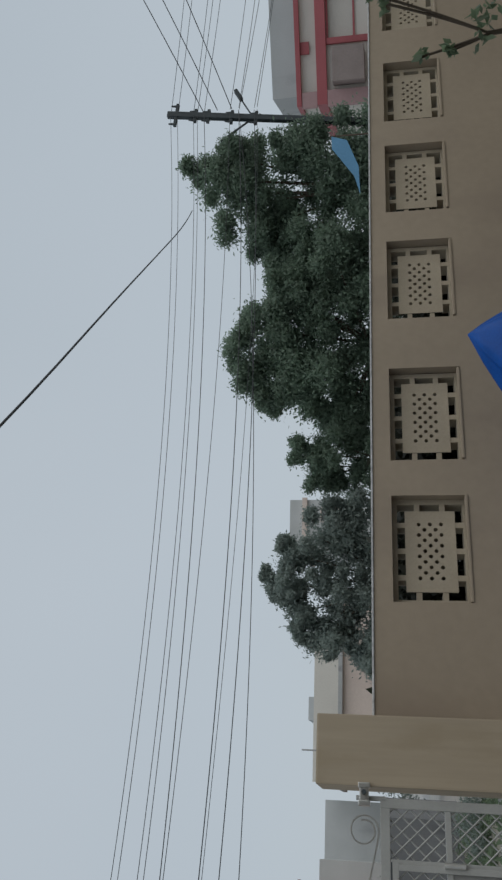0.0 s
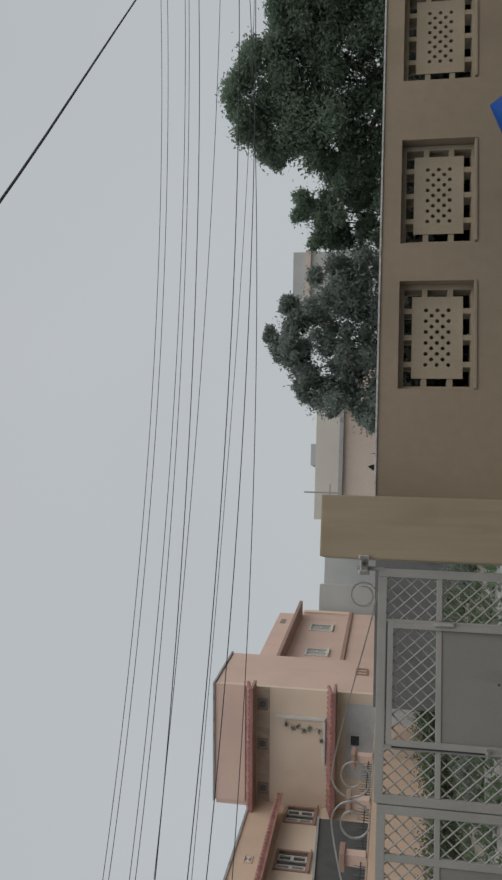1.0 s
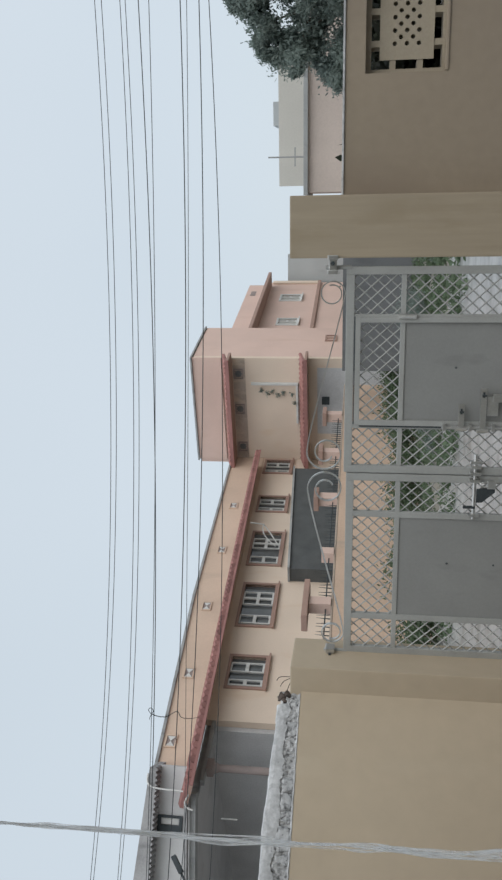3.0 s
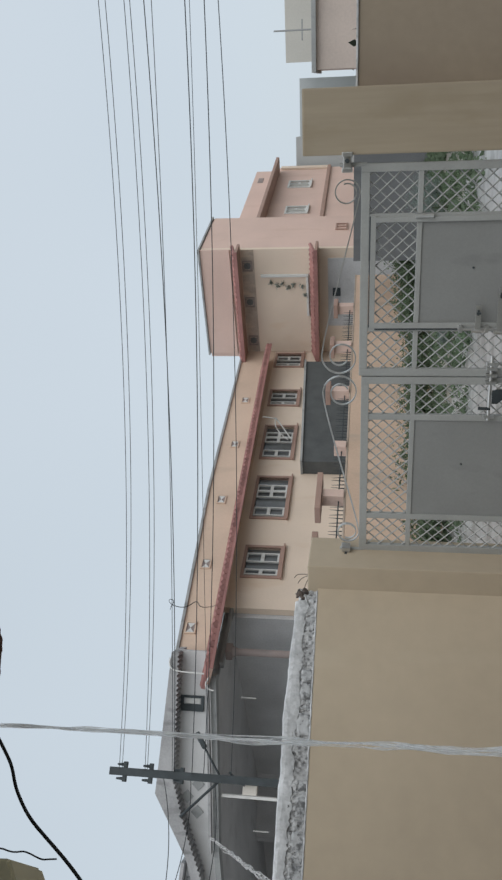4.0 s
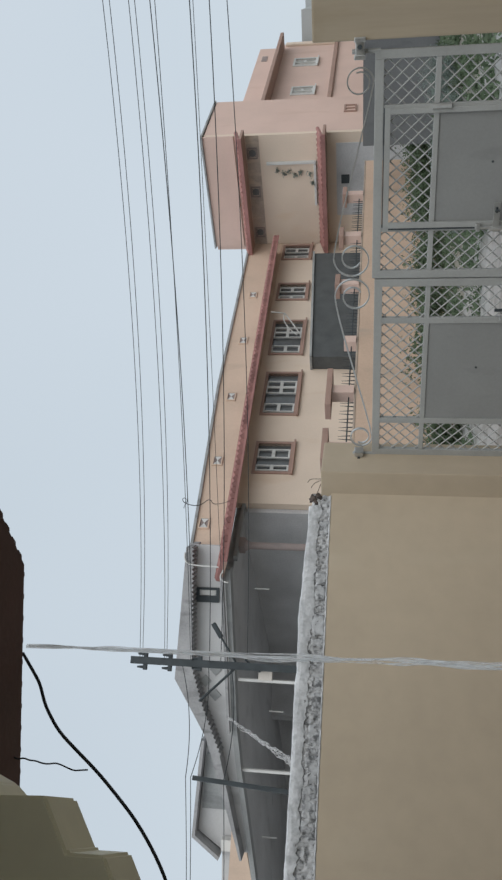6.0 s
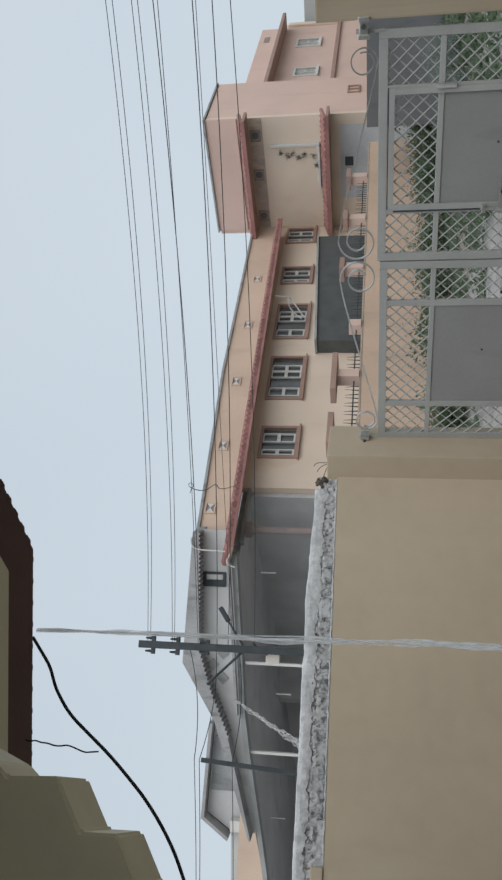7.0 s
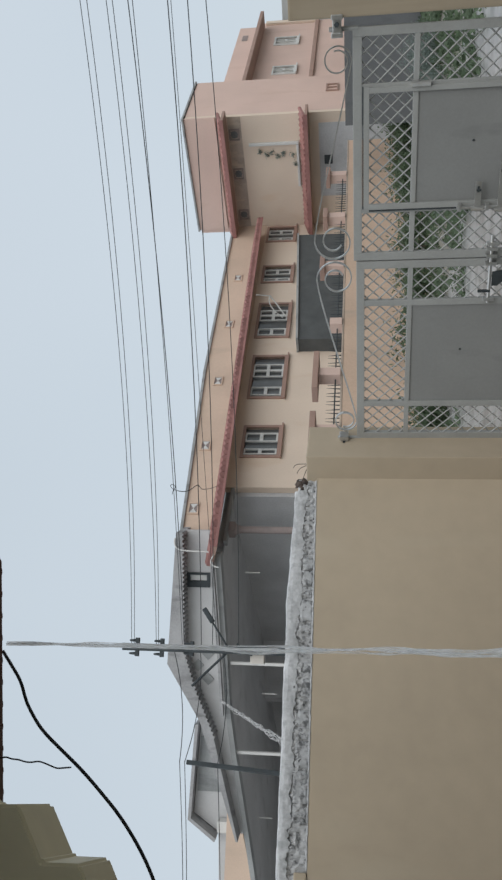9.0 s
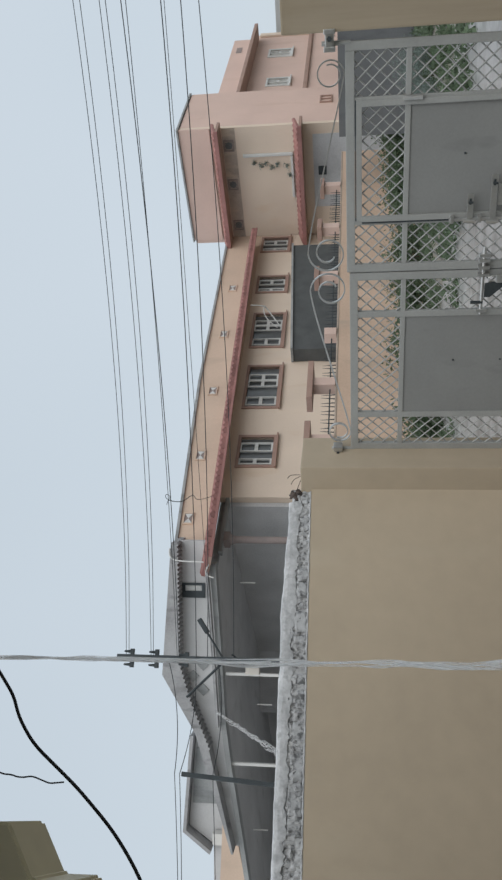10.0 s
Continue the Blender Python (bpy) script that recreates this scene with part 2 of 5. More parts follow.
def bar(p, q, r, sides=8, bm=None, r2=None):
    p, q = Vector(p), Vector(q)
    b = bmesh.new()
    bmesh.ops.create_cone(b, cap_ends=True, segments=sides, radius1=r, radius2=r if r2 is None else r2, depth=(q - p).length)
    b.transform(Matrix.Translation((p + q) / 2) @ (q - p).to_track_quat("Z", "Y").to_matrix().to_4x4())
    return b if bm is None else merge(bm, b)


def cells(us, vs, solid, d0, d1):
    """A slab in x and z, from y = d0 to d1, with the cells left out where solid(i, j) is false."""
    bm, made = bmesh.new(), {}

    def vert(u, d, v):
        key = (round(u, 5), round(d, 5), round(v, 5))
        if key not in made:
            made[key] = bm.verts.new((u, d, v))
        return made[key]

    nu, nv = len(us) - 1, len(vs) - 1
    full = lambda i, j: 0 <= i < nu and 0 <= j < nv and solid(i, j)
    for i in range(nu):
        for j in range(nv):
            if not full(i, j):
                continue
            a, b, c, e = us[i], us[i + 1], vs[j], vs[j + 1]
            quads = [[(a, d0, c), (b, d0, c), (b, d0, e), (a, d0, e)], [(b, d1, c), (a, d1, c), (a, d1, e), (b, d1, e)]]
            if not full(i - 1, j):
                quads.append([(a, d1, c), (a, d0, c), (a, d0, e), (a, d1, e)])
            if not full(i + 1, j):
                quads.append([(b, d0, c), (b, d1, c), (b, d1, e), (b, d0, e)])
            if not full(i, j - 1):
                quads.append([(a, d1, c), (b, d1, c), (b, d0, c), (a, d0, c)])
            if not full(i, j + 1):
                quads.append([(a, d0, e), (b, d0, e), (b, d1, e), (a, d1, e)])
            for q in quads:
                bm.faces.new([vert(*p) for p in q])
    return bm


def holes_slab(u0, u1, v0, v1, holes, d0, d1):
    us = sorted({u0, u1, *[h[0] for h in holes], *[h[1] for h in holes]})
    vs = sorted({v0, v1, *[h[2] for h in holes], *[h[3] for h in holes]})

    def solid(i, j):
        u, v = (us[i] + us[i + 1]) / 2, (vs[j] + vs[j + 1]) / 2
        return not any(h[0] < u < h[1] and h[2] < v < h[3] for h in holes)

    return cells(us, vs, solid, d0, d1)


def prism(points, d0, d1):
    """A flat outline in x and z drawn out from y = d0 to d1."""
    bm = bmesh.new()
    a = [bm.verts.new((x, d0, z)) for x, z in points]
    b = [bm.verts.new((x, d1, z)) for x, z in points]
    bm.faces.new(a)
    bm.faces.new(b[::-1])
    for i in range(len(a)):
        j = (i + 1) % len(a)
        bm.faces.new([a[j], a[i], b[i], b[j]])
    bmesh.ops.recalc_face_normals(bm, faces=bm.faces)
    return bm


TURN = Matrix.Rotation(radians(90), 4, "Z")   # lays a slab built along x along the y axis, its front towards +x


def along_y(bm):
    bm.transform(TURN)
    return bm


def curve(name, points, r, material, parent=None, cyclic=False):
    cu = bpy.data.curves.new(name, "CURVE")
    cu.dimensions, cu.bevel_depth, cu.bevel_resolution, cu.resolution_u = "3D", r, 2, 4
    sp = cu.splines.new("NURBS")
    sp.points.add(len(points) - 1)
    for p, co in zip(sp.points, points):
        p.co = (*co, 1)
    sp.use_endpoint_u, sp.order_u, sp.use_cyclic_u = True, 3, cyclic
    cu.materials.append(material)
    ob = new(name, cu)
    if parent:
        ob.parent = parent
    return ob


def sag(p, q, drop, n=14):
    p, q = Vector(p), Vector(q)
    return [p.lerp(q, i / n) - Vector((0, 0, drop * 4 * (i / n) * (1 - i / n))) for i in range(n + 1)]


def leaf_cloud(name, blobs, per, size, material, parent=None, seed=0, label="", droop=0.0):
    """Many small pointed leaves spread through a set of round clumps."""
    rng = np.random.RandomState(seed)
    verts, n = [], 0
    for (c, r) in blobs:
        k = max(8, int(per))
        d = rng.normal(size=(k, 3))
        d /= np.linalg.norm(d, axis=1)[:, None]
        rad = r * np.minimum(np.abs(rng.normal(0.62, 0.27, (k, 1))), 1.35)
        pos = np.array(c) + d * rad * np.array([1, 1, 0.85])
        a = rng.normal(size=(k, 3))
        a[:, 2] -= droop
        a /= np.linalg.norm(a, axis=1)[:, None]
        b = np.cross(a, d + 0.3 * rng.normal(size=(k, 3)))
        b /= np.linalg.norm(b, axis=1)[:, None] + 1e-6
        s = size * rng.uniform(0.6, 1.3, (k, 1))
        verts.append(np.stack([pos - a * s, pos + b * s * 0.42, pos + a * s, pos - b * s * 0.42], 1).reshape(-1, 3))
    verts = np.concatenate(verts)
    n = len(verts) // 4
    me = bpy.data.meshes.new(name)
    me.from_pydata(verts.tolist(), [], np.arange(n * 4).reshape(-1, 4).tolist())
    me.materials.append(material)
    ob = new(name, me)
    if parent:
        ob.parent = parent
    if label:
        ob["label"] = label
    return ob


# ---- ground ----
def patch(x0, x1, y0, y1, z, n=1):
    bm = bmesh.new()
    bmesh.ops.create_grid(bm, x_segments=n, y_segments=n, size=0.5)
    for v in bm.verts:
        v.co = Vector((x0 + (v.co.x + 0.5) * (x1 - x0), y0 + (v.co.y + 0.5) * (y1 - y0), z))
    return bm


tagged(part("ground", patch(-900, 900, -900, 900, 0.0, 4), GROUND), "wet bare earth and grass around the houses", "ground", kind="structure")
tagged(part("road", box(-60, 60, 7.6, 18.5, -0.1, 0.03), ROAD), "pale wet concrete lane outside the gate", "road", kind="structure")
tagged(part("yard_floor", box(-6.5, 17, -4.5, 6.62, -0.1, 0.02), YARD), "wet grey concrete floor of the walled yard", "floor", kind="structure")

# ---- boundary wall with cast jali openings ----
JALIS = [(2.16, 2.965), (3.255, 4.075), (4.56, 5.385), (5.72, 6.54), (6.86, 7.68), (8.17, 8.99)]
WALL_Y, JZ0, JZ1, WALL_TOP = 6.655, 1.337, 1.888, 2.022
tagged(part("wall_north", holes_slab(1.365, 17.0, 0, WALL_TOP, [(a, b, JZ0, JZ1) for a, b in JALIS], WALL_Y, WALL_Y + 0.23), PLASTER),
       "beige plastered boundary wall with square jali openings", "wall", kind="structure")
tagged(part("wall_coping", box(1.365, 17.0, WALL_Y - 0.012, WALL_Y + 0.245, WALL_TOP + 0.002, WALL_TOP + 0.016, 0.004), MORTAR_PALE),
       "thin pale cement skim on the boundary wall top", "coping", kind="structure")


def jali_panel(x, w):
    h = JZ1 - JZ0
    th = thing("jali_panel", pose(x, WALL_Y + 0.09, JZ0), "cast cement jali panel with rows of round holes", "wall panel", "jali panels in the boundary wall")
    # outer grid of slots round the plate
    m = 0.094
    bars_x = [0, 0.038, *[v for k in (1, 2, 3) for v in (w * k / 4 - 0.02, w * k / 4 + 0.02)], w - 0.038, w]
    bars_z = [0, 0.038, *[v for k in (1, 2) for v in (h * k / 3 - 0.02, h * k / 3 + 0.02)], h - 0.038, h]
    xs = sorted({*bars_x, m, w - m})
    zs = sorted({*bars_z, m, h - m})

    def solid(i, j):
        u, v = (xs[i] + xs[i + 1]) / 2, (zs[j] + zs[j + 1]) / 2
        if m < u < w - m and m < v < h - m:
            return False
        on_x = any(bars_x[k] < u < bars_x[k + 1] for k in range(0, len(bars_x), 2))
        on_z = any(bars_z[k] < v < bars_z[k + 1] for k in range(0, len(bars_z), 2))
        if u < m or u > w - m:
            if v < m or v > h - m:
                return u < 0.038 or u > w - 0.038 or v < 0.038 or v > h - 0.038
            return on_z or u < 0.038 or u > w - 0.038
        return on_x or v < 0.038 or v > h - 0.038

    part("slot_frame", cells(xs, zs, solid, 0, 0.135), JALI, th)
    # plate with round holes on every second tile
    cols, rows = 15, 9
    tx, tz = (w - 2 * m) / cols, (h - 2 * m) / rows
    bm = bmesh.new()
    for i in range(cols):
        for j in range(rows):
            x0, z0 = m + i * tx, m + j * tz
            hole = (i + j) % 2 == 0 and 1 < i < cols - 2 and 1 < j < rows - 2
            ring = [(x0 + tx * a, z0 + tz * b) for a, b in ((0, 0), (0.5, 0), (1, 0), (1, 0.5), (1, 1), (0.5, 1), (0, 1), (0, 0.5))]
            outer = [bm.verts.new((p[0], -0.006, p[1])) for p in ring]
            if not hole:
                bm.faces.new(outer)
                continue
            inner, back = [], []
            for k in range(8):
                a = radians(225 + 45 * k)
                p = (x0 + tx / 2 + 0.0155 * math.cos(a), z0 + tz / 2 + 0.0155 * math.sin(a))
                inner.append(bm.verts.new((p[0], -0.006, p[1])))
                back.append(bm.verts.new((p[0], 0.09, p[1])))
            for k in range(8):
                n = (k + 1) % 8
                bm.faces.new([outer[k], outer[n], inner[n], inner[k]])
                bm.faces.new([inner[k], inner[n], back[n], back[k]])
    bmesh.ops.remove_doubles(bm, verts=bm.verts, dist=0.0005)
    part("perforated_plate", bm, JALI, th)
    bm = box(0.003, w - 0.003, -0.10, -0.03, 0.0, 0.022, 0.006)
    part("sill_fillet", bm, PLASTER, th)
    return th


first = jali_panel(*[JALIS[0][0], 0.805])
for a, b in JALIS[1:]:
    copy_thing(first, pose(a + (b - a - 0.805) / 2, WALL_Y + 0.09, JZ0))



# Added dark shrubs, so the jali slots look dark from the yard.
def jali_filler():
    rng = random.Random(31)
    for k in range(11):
        x = 1.85 + k * 0.58 + rng.uniform(-0.1, 0.1)
        th = thing("filler_shrub", pose(x, 7.45, 0.03), "unseen shrub added to darken the jali slots from behind", "shrub", "shrubs behind the jali wall")
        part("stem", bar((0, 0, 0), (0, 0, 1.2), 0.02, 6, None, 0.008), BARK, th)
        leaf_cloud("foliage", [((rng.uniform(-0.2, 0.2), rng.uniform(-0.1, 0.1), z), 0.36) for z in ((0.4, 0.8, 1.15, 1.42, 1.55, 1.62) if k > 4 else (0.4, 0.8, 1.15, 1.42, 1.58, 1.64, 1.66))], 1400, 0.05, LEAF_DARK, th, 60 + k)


jali_filler()

# ---- gate pillars and the left yard wall ----
tagged(part("gate_pillar", box(0.945, 1.365, 6.44, 6.92, 0, 2.385, 0.012), PLASTER_PILLAR), "square beige plastered gate pillar", "pillar", "gate pillars")
tagged(part("gate_pillar", box(-2.44, -2.065, 6.19, 6.66, 0, 2.365, 0.012), PLASTER_YARD), "square ochre plastered gate pillar beside the yard wall", "pillar", "gate pillars")

LW = Matrix.Translation((-2.153, 6.356, 0)) @ Matrix.Rotation(math.atan2(-0.83, -0.559), 4, "Z")   # x runs along the wall, +y is the yard's side
LW_LEN, LW_TOP = 5.6, 2.285
left_wall = part("wall_west", box(0.0, LW_LEN, -0.23, 0, 0, LW_TOP, 0.008), PLASTER_YARD, at=LW)
part("raised_plaster", box(2.96, LW_LEN, -0.225, 0.012, LW_TOP + 0.002, LW_TOP + 0.085, 0.012), PLASTER_YARD, left_wall)
tagged(left_wall, "smooth ochre plastered yard wall, wet with rain", "wall", kind="structure")


def rough_course():
    """The broken, unplastered top of the yard wall: grey bricks in crumbled mortar under a cement cap."""
    rng = random.Random(5)
    th = thing("wall_top_course", LW, "broken unplastered brick and mortar course on the wall top", "brick course")
    length, run = 2.95, 3.5

    def ribbon(x0, x1, n, profile, seed, rough):
        bm, rows = bmesh.new(), []
        for i in range(n + 1):
            x = x0 + (x1 - x0) * i / n
            ring = []
            for k, (y, z) in enumerate(profile(x)):
                q = Vector((x * 16, k * 0.9 + seed, z * 16))
                ring.append(bm.verts.new((x + rough * 0.4 * noise.noise(q), y + rough * noise.noise(q * 1.7 + Vector((3, 0, 0))) + rough * 0.6 * noise.noise(q * 4.1), LW_TOP + max(-0.004, z + rough * 0.5 * noise.noise(q * 2.3 + Vector((0, 8, 0)))))))
            rows.append(ring)
        for a, b in zip(rows, rows[1:]):
            for k in range(len(a) - 1):
                bm.faces.new([a[k], b[k], b[k + 1], a[k + 1]])
        bmesh.ops.recalc_face_normals(bm, faces=bm.faces)
        return bm

    top = lambda x: 0.165 + 0.04 * min(1, x / 1.2) + 0.012 * noise.noise((x * 3, 0, 0)) + 0.005 * noise.noise((x * 11, 5, 0)) - (0.07 if x < 0.30 else 0)
    edge = lambda x: 0.076 + 0.045 * min(1, x / 2.6) + 0.030 * noise.noise((x * 4, 4, 0)) + 0.026 * noise.noise((x * 13, 4, 0)) + 0.014 * noise.noise((x * 41, 4, 0))
    part("mortar_bed", ribbon(0.20, run, 340, lambda x: [(-0.024, 0.0), (-0.026, 0.03), (-0.026, 0.055), (-0.026, 0.08), (-0.028, 0.105), (-0.032, 0.13), (-0.045, 0.15), (-0.06, top(x) - 0.01), (-0.21, top(x) - 0.01), (-0.22, 0.0)], 1, 0.022), MORTAR, th)
    part("cement_cap", ribbon(0.27, run, 380, lambda x: [(-0.045, edge(x)), (-0.018, edge(x) + 0.005), (-0.016, edge(x) * 0.7 + top(x) * 0.3), (-0.018, edge(x) * 0.35 + top(x) * 0.65), (-0.028, top(x) - 0.01), (-0.05, top(x)), (-0.20, top(x) + 0.004), (-0.225, edge(x))], 5, 0.0035), MORTAR_PALE, th, "pale smeared cement cap")
    part("plaster_lip", ribbon(0.22, length, 200, lambda x: [(-0.06, 0.0), (0.003, 0.0), (0.004, 0.006), (-0.01, 0.011 + 0.008 * noise.noise((x * 30, 2, 0))), (-0.06, 0.01)], 9, 0.004), MORTAR_PALE, th, "thin whitish plaster lip")
    x = 0.24
    while x < length - 0.2:
        w = rng.choice((rng.uniform(0.05, 0.10), rng.uniform(0.09, 0.21)))
        z0 = rng.uniform(0.004, 0.016)
        h = edge(x + w / 2) - z0 - rng.uniform(0.0, 0.02)
        if rng.random() > 0.24:
            rows = [(z0, h)] if w > 0.09 or rng.random() < 0.5 else [(z0, h * 0.5), (z0 + h * 0.56, h * 0.44)]
            for za, ha in rows:
                b = bmesh.new()
                bmesh.ops.create_cube(b, size=1)
                bmesh.ops.subdivide_edges(b, edges=list(b.edges), cuts=4, use_grid_fill=True)
                shift = rng.uniform(-0.008, 0.004)
                for v in b.verts:
                    f = 1 - 0.04 * (abs(2 * v.co.x) ** 4) * (abs(2 * v.co.z) ** 4)
                    v.co = Vector((x + (v.co.x * f + 0.5) * w, -0.155 + shift + (v.co.y + 0.5) * 0.138, LW_TOP + za + (v.co.z * f + 0.5) * ha))
                    v.co += Vector((noise.noise(v.co * 23), 0.5 * noise.noise(v.co * 40 + Vector((9, 0, 0))), noise.noise(v.co * 23 + Vector((0, 9, 0))))) * 0.021
                part("brick", b, BRICK, th, "", True)
        x += w + rng.uniform(0.004, 0.03)
    for c, r in (((0.23, -0.07, LW_TOP + 0.135), 0.037), ((0.27, -0.05, LW_TOP + 0.115), 0.028), ((0.22, -0.04, LW_TOP + 0.10), 0.028)):
        b = bmesh.new()
        bmesh.ops.create_icosphere(b, subdivisions=3, radius=r)
        for v in b.verts:
            v.co = v.co * (1 + 0.9 * noise.noise(v.co * 40)) + Vector(c)
        part("brick_lump", b, BLACKENED, th, "blackened broken brick lump")


rough_course()

weed = thing("dry_weed", pose(-2.33, 6.5, 2.36), "small dry weed growing out of the pillar top", "weed")
for tip in ((-0.06, 0.0, 0.10), (-0.02, 0.02, 0.13), (-0.10, -0.02, 0.05)):
    curve("twig", [(0, 0, 0), (tip[0] * 0.4, tip[1], tip[2] * 0.6), tip, (tip[0] - 0.03, tip[1], tip[2] + 0.01)], 0.003, BARK, weed)


# ---- the double gate ----
def gate():
    G = 6.5
    def leaf(name, label, xs_outer, xs_inner, wicket, panel_l, panel_r, side):
        th = thing(name, pose(0, G, 0), label, "gate", "leaves of the steel gate")
        lo, hi = sorted((xs_outer, xs_inner))
        z_top, z_bot, zr0, zr1 = 1.972 + (0.018 if side > 0 else 0.0), 0.07, 1.572, 1.607
        part("stile", box(lo, lo + 0.055, -0.02, 0.02, z_bot, z_top, 0.004), GATE_LIGHT, th)
        part("stile", box(hi - 0.055, hi, -0.02, 0.02, z_bot, z_top, 0.004), GATE_LIGHT, th)
        part("top_rail", box(lo + 0.055, hi - 0.055, -0.02, 0.02, z_top - 0.058, z_top, 0.004), GATE_LIGHT, th)
        part("bottom_rail", box(lo + 0.055, hi - 0.055, -0.02, 0.02, z_bot, z_bot + 0.05, 0.004), GATE_LIGHT, th)
        part("middle_rail", box(lo + 0.055, hi - 0.055, -0.016, 0.016, zr0, zr1, 0.003), GATE_LIGHT, th)
        part("upright_bar", box(panel_l - 0.045, panel_l, -0.018, 0.018, z_bot + 0.05, z_top - 0.058, 0.003), GATE_LIGHT, th)
        part("upright_bar", box(panel_r, panel_r + 0.045, -0.018, 0.018, z_bot + 0.05, z_top - 0.058, 0.003), GATE_LIGHT, th)
        sheet = box(panel_l, panel_r, -0.008, 0.0, z_bot + 0.05, zr0, 0.0)
        pan = part("sheet_panel", sheet, GATE, th, "plain grey sheet-steel panel")
        for rx in (0.36, 0.70):
            b = bmesh.new()
            bmesh.ops.create_uvsphere(b, u_segments=8, v_segments=5, radius=0.008)
            b.transform(Matrix.Translation((panel_l + (panel_r - panel_l) * 0.55, -0.01, 1.572 - rx)))
            part("rivet", b, IRON, pan)
        if wicket:
            part("wicket_frame", box(panel_l - 0.012, panel_r + 0.03, -0.028, -0.004, z_top - 0.105, z_top - 0.068, 0.003), GATE_LIGHT, th)
            part("wicket_frame", box(panel_r - 0.012, panel_r + 0.022, -0.03, -0.004, z_bot + 0.05, z_top - 0.105, 0.003), GATE_LIGHT, th)
            part("wicket_frame", box(panel_l - 0.02, panel_l + 0.018, -0.03, -0.004, z_bot + 0.05, z_top - 0.105, 0.003), GATE_LIGHT, th)
            # Dark iron strips drawn in place of the shaded gap round the wicket.
            part("gap_strip", box(panel_l - 0.03, panel_l - 0.021, -0.031, -0.004, z_bot + 0.05, z_top - 0.105), IRON, th, "dark strip standing for the gap along the wicket door")
            part("gap_strip", box(panel_l - 0.012, panel_r + 0.03, -0.029, -0.004, z_top - 0.067, z_top - 0.060), IRON, th, "dark strip standing for the gap along the wicket door")
            part("wicket_hinge", bar((panel_r + 0.03, -0.035, 1.50), (panel_r + 0.03, -0.035, 1.62), 0.018, 10), STEEL, th)
            part("wicket_hinge", bar((panel_r + 0.03, -0.035, 0.40), (panel_r + 0.03, -0.035, 0.52), 0.018, 10), STEEL, th)
        # diamond mesh fields
        fields = [(lo + 0.055, panel_l - 0.045, z_bot + 0.05, zr0), (lo + 0.055, panel_l - 0.045, zr1, z_top - 0.058), (panel_l, panel_r, zr1, z_top - (0.105 if wicket else 0.058)),
                  (panel_r + 0.045, hi - 0.055, z_bot + 0.05, zr0), (panel_r + 0.045, hi - 0.055, zr1, z_top - 0.058)]
        step, r = 0.085, 0.0052
        for a, b, c, d in fields:
            bm = bmesh.new()
            w, h = b - a, d - c
            slope = 1.08
            for sgn in (1, -1):
                k0 = -int(h * slope / step) - 2
                k1 = int((w + h * slope) / step) + 2
                for k in range(k0, k1):
                    # line x = s + sgn * slope' * z, clipped to the field
                    pts = []
                    s = k * step
                    for t in (0.0, 1.0):
                        pts.append((s + (sgn * t * h / slope if sgn > 0 else h / slope - t * h / slope), t * h))
                    (x0, z0), (x1, z1) = pts
                    ta, tb = 0.0, 1.0
                    dx = x1 - x0
                    for lim, s2 in ((0, 1), (w, -1)):
                        v0, v1 = (x0 - lim) * s2, (x1 - lim) * s2
                        if v0 < 0 and v1 < 0:
                            ta, tb = 1, 0
                        elif v0 < 0:
                            ta = max(ta, v0 / (v0 - v1))
                        elif v1 < 0:
                            tb = min(tb, v0 / (v0 - v1))
                    if tb - ta < 0.01:
                        continue
                    yy = 0.004 * sgn
                    p = (a + x0 + dx * ta, yy, c + z0 + (z1 - z0) * ta)
                    q = (a + x0 + dx * tb, yy, c + z0 + (z1 - z0) * tb)
                    bar(p, q, r, 4, bm)
            part("diamond_mesh", bm, GATE_LIGHT, th, "welded diamond wire mesh")
        return th

    right = leaf("gate_leaf", "grey steel gate leaf with wicket door and diamond mesh", 0.885, -0.603, True, -0.225, 0.51, 1)
    left = leaf("gate_leaf", "grey steel gate leaf with sheet panel and diamond mesh", -2.07, -0.612, False, -1.735, -0.95, -1)

    # curled flat-strip scrolls on top: an outer ring, a long sweep, and a spiral beside the meeting stiles
    def scroll_line(ring, eye):
        """Plan of one scroll in x and z, as it stands on the leaf whose spiral lies towards -x."""
        pts = [(ring[0] + r * math.cos(radians(a)), ring[1] + r * math.sin(radians(a))) for a, r in ((270 + 470 - 10 * k, 0.058 + 0.0007 * k) for k in range(48))]
        p0, p3 = Vector(pts[-1]), Vector((eye[0], eye[1] + 0.140))
        p1, p2 = p0 + Vector((-0.22, 0.035)), p3 + Vector((0.20, -0.012))
        for k in range(1, 40):
            f = k / 40
            pts.append(tuple(p0 * (1 - f) ** 3 + p1 * 3 * f * (1 - f) ** 2 + p2 * 3 * f * f * (1 - f) + p3 * f ** 3))
        return pts + [(eye[0] + r * math.cos(radians(a)), eye[1] + r * math.sin(radians(a))) for a, r in ((90 + 10 * k, 0.140 - 0.0017 * k) for k in range(52))]

    for th, pts, thick in ((right, scroll_line((0.70, 2.088), (-0.465, 2.125)), 0.0042), (left, [(-1.205 - x, z) for x, z in scroll_line((0.71, 2.063), (-0.465, 2.118))], 0.0042)):
        bm, rings = bmesh.new(), []
        for k, p in enumerate(pts):
            d = Vector(pts[min(k + 1, len(pts) - 1)]) - Vector(pts[max(k - 1, 0)])
            n = Vector((-d.y, d.x)).normalized() * thick
            rings.append([bm.verts.new((p[0] + n.x * i, y, p[1] + n.y * i)) for i, y in ((1, -0.012), (1, 0.012), (-1, 0.012), (-1, -0.012))])
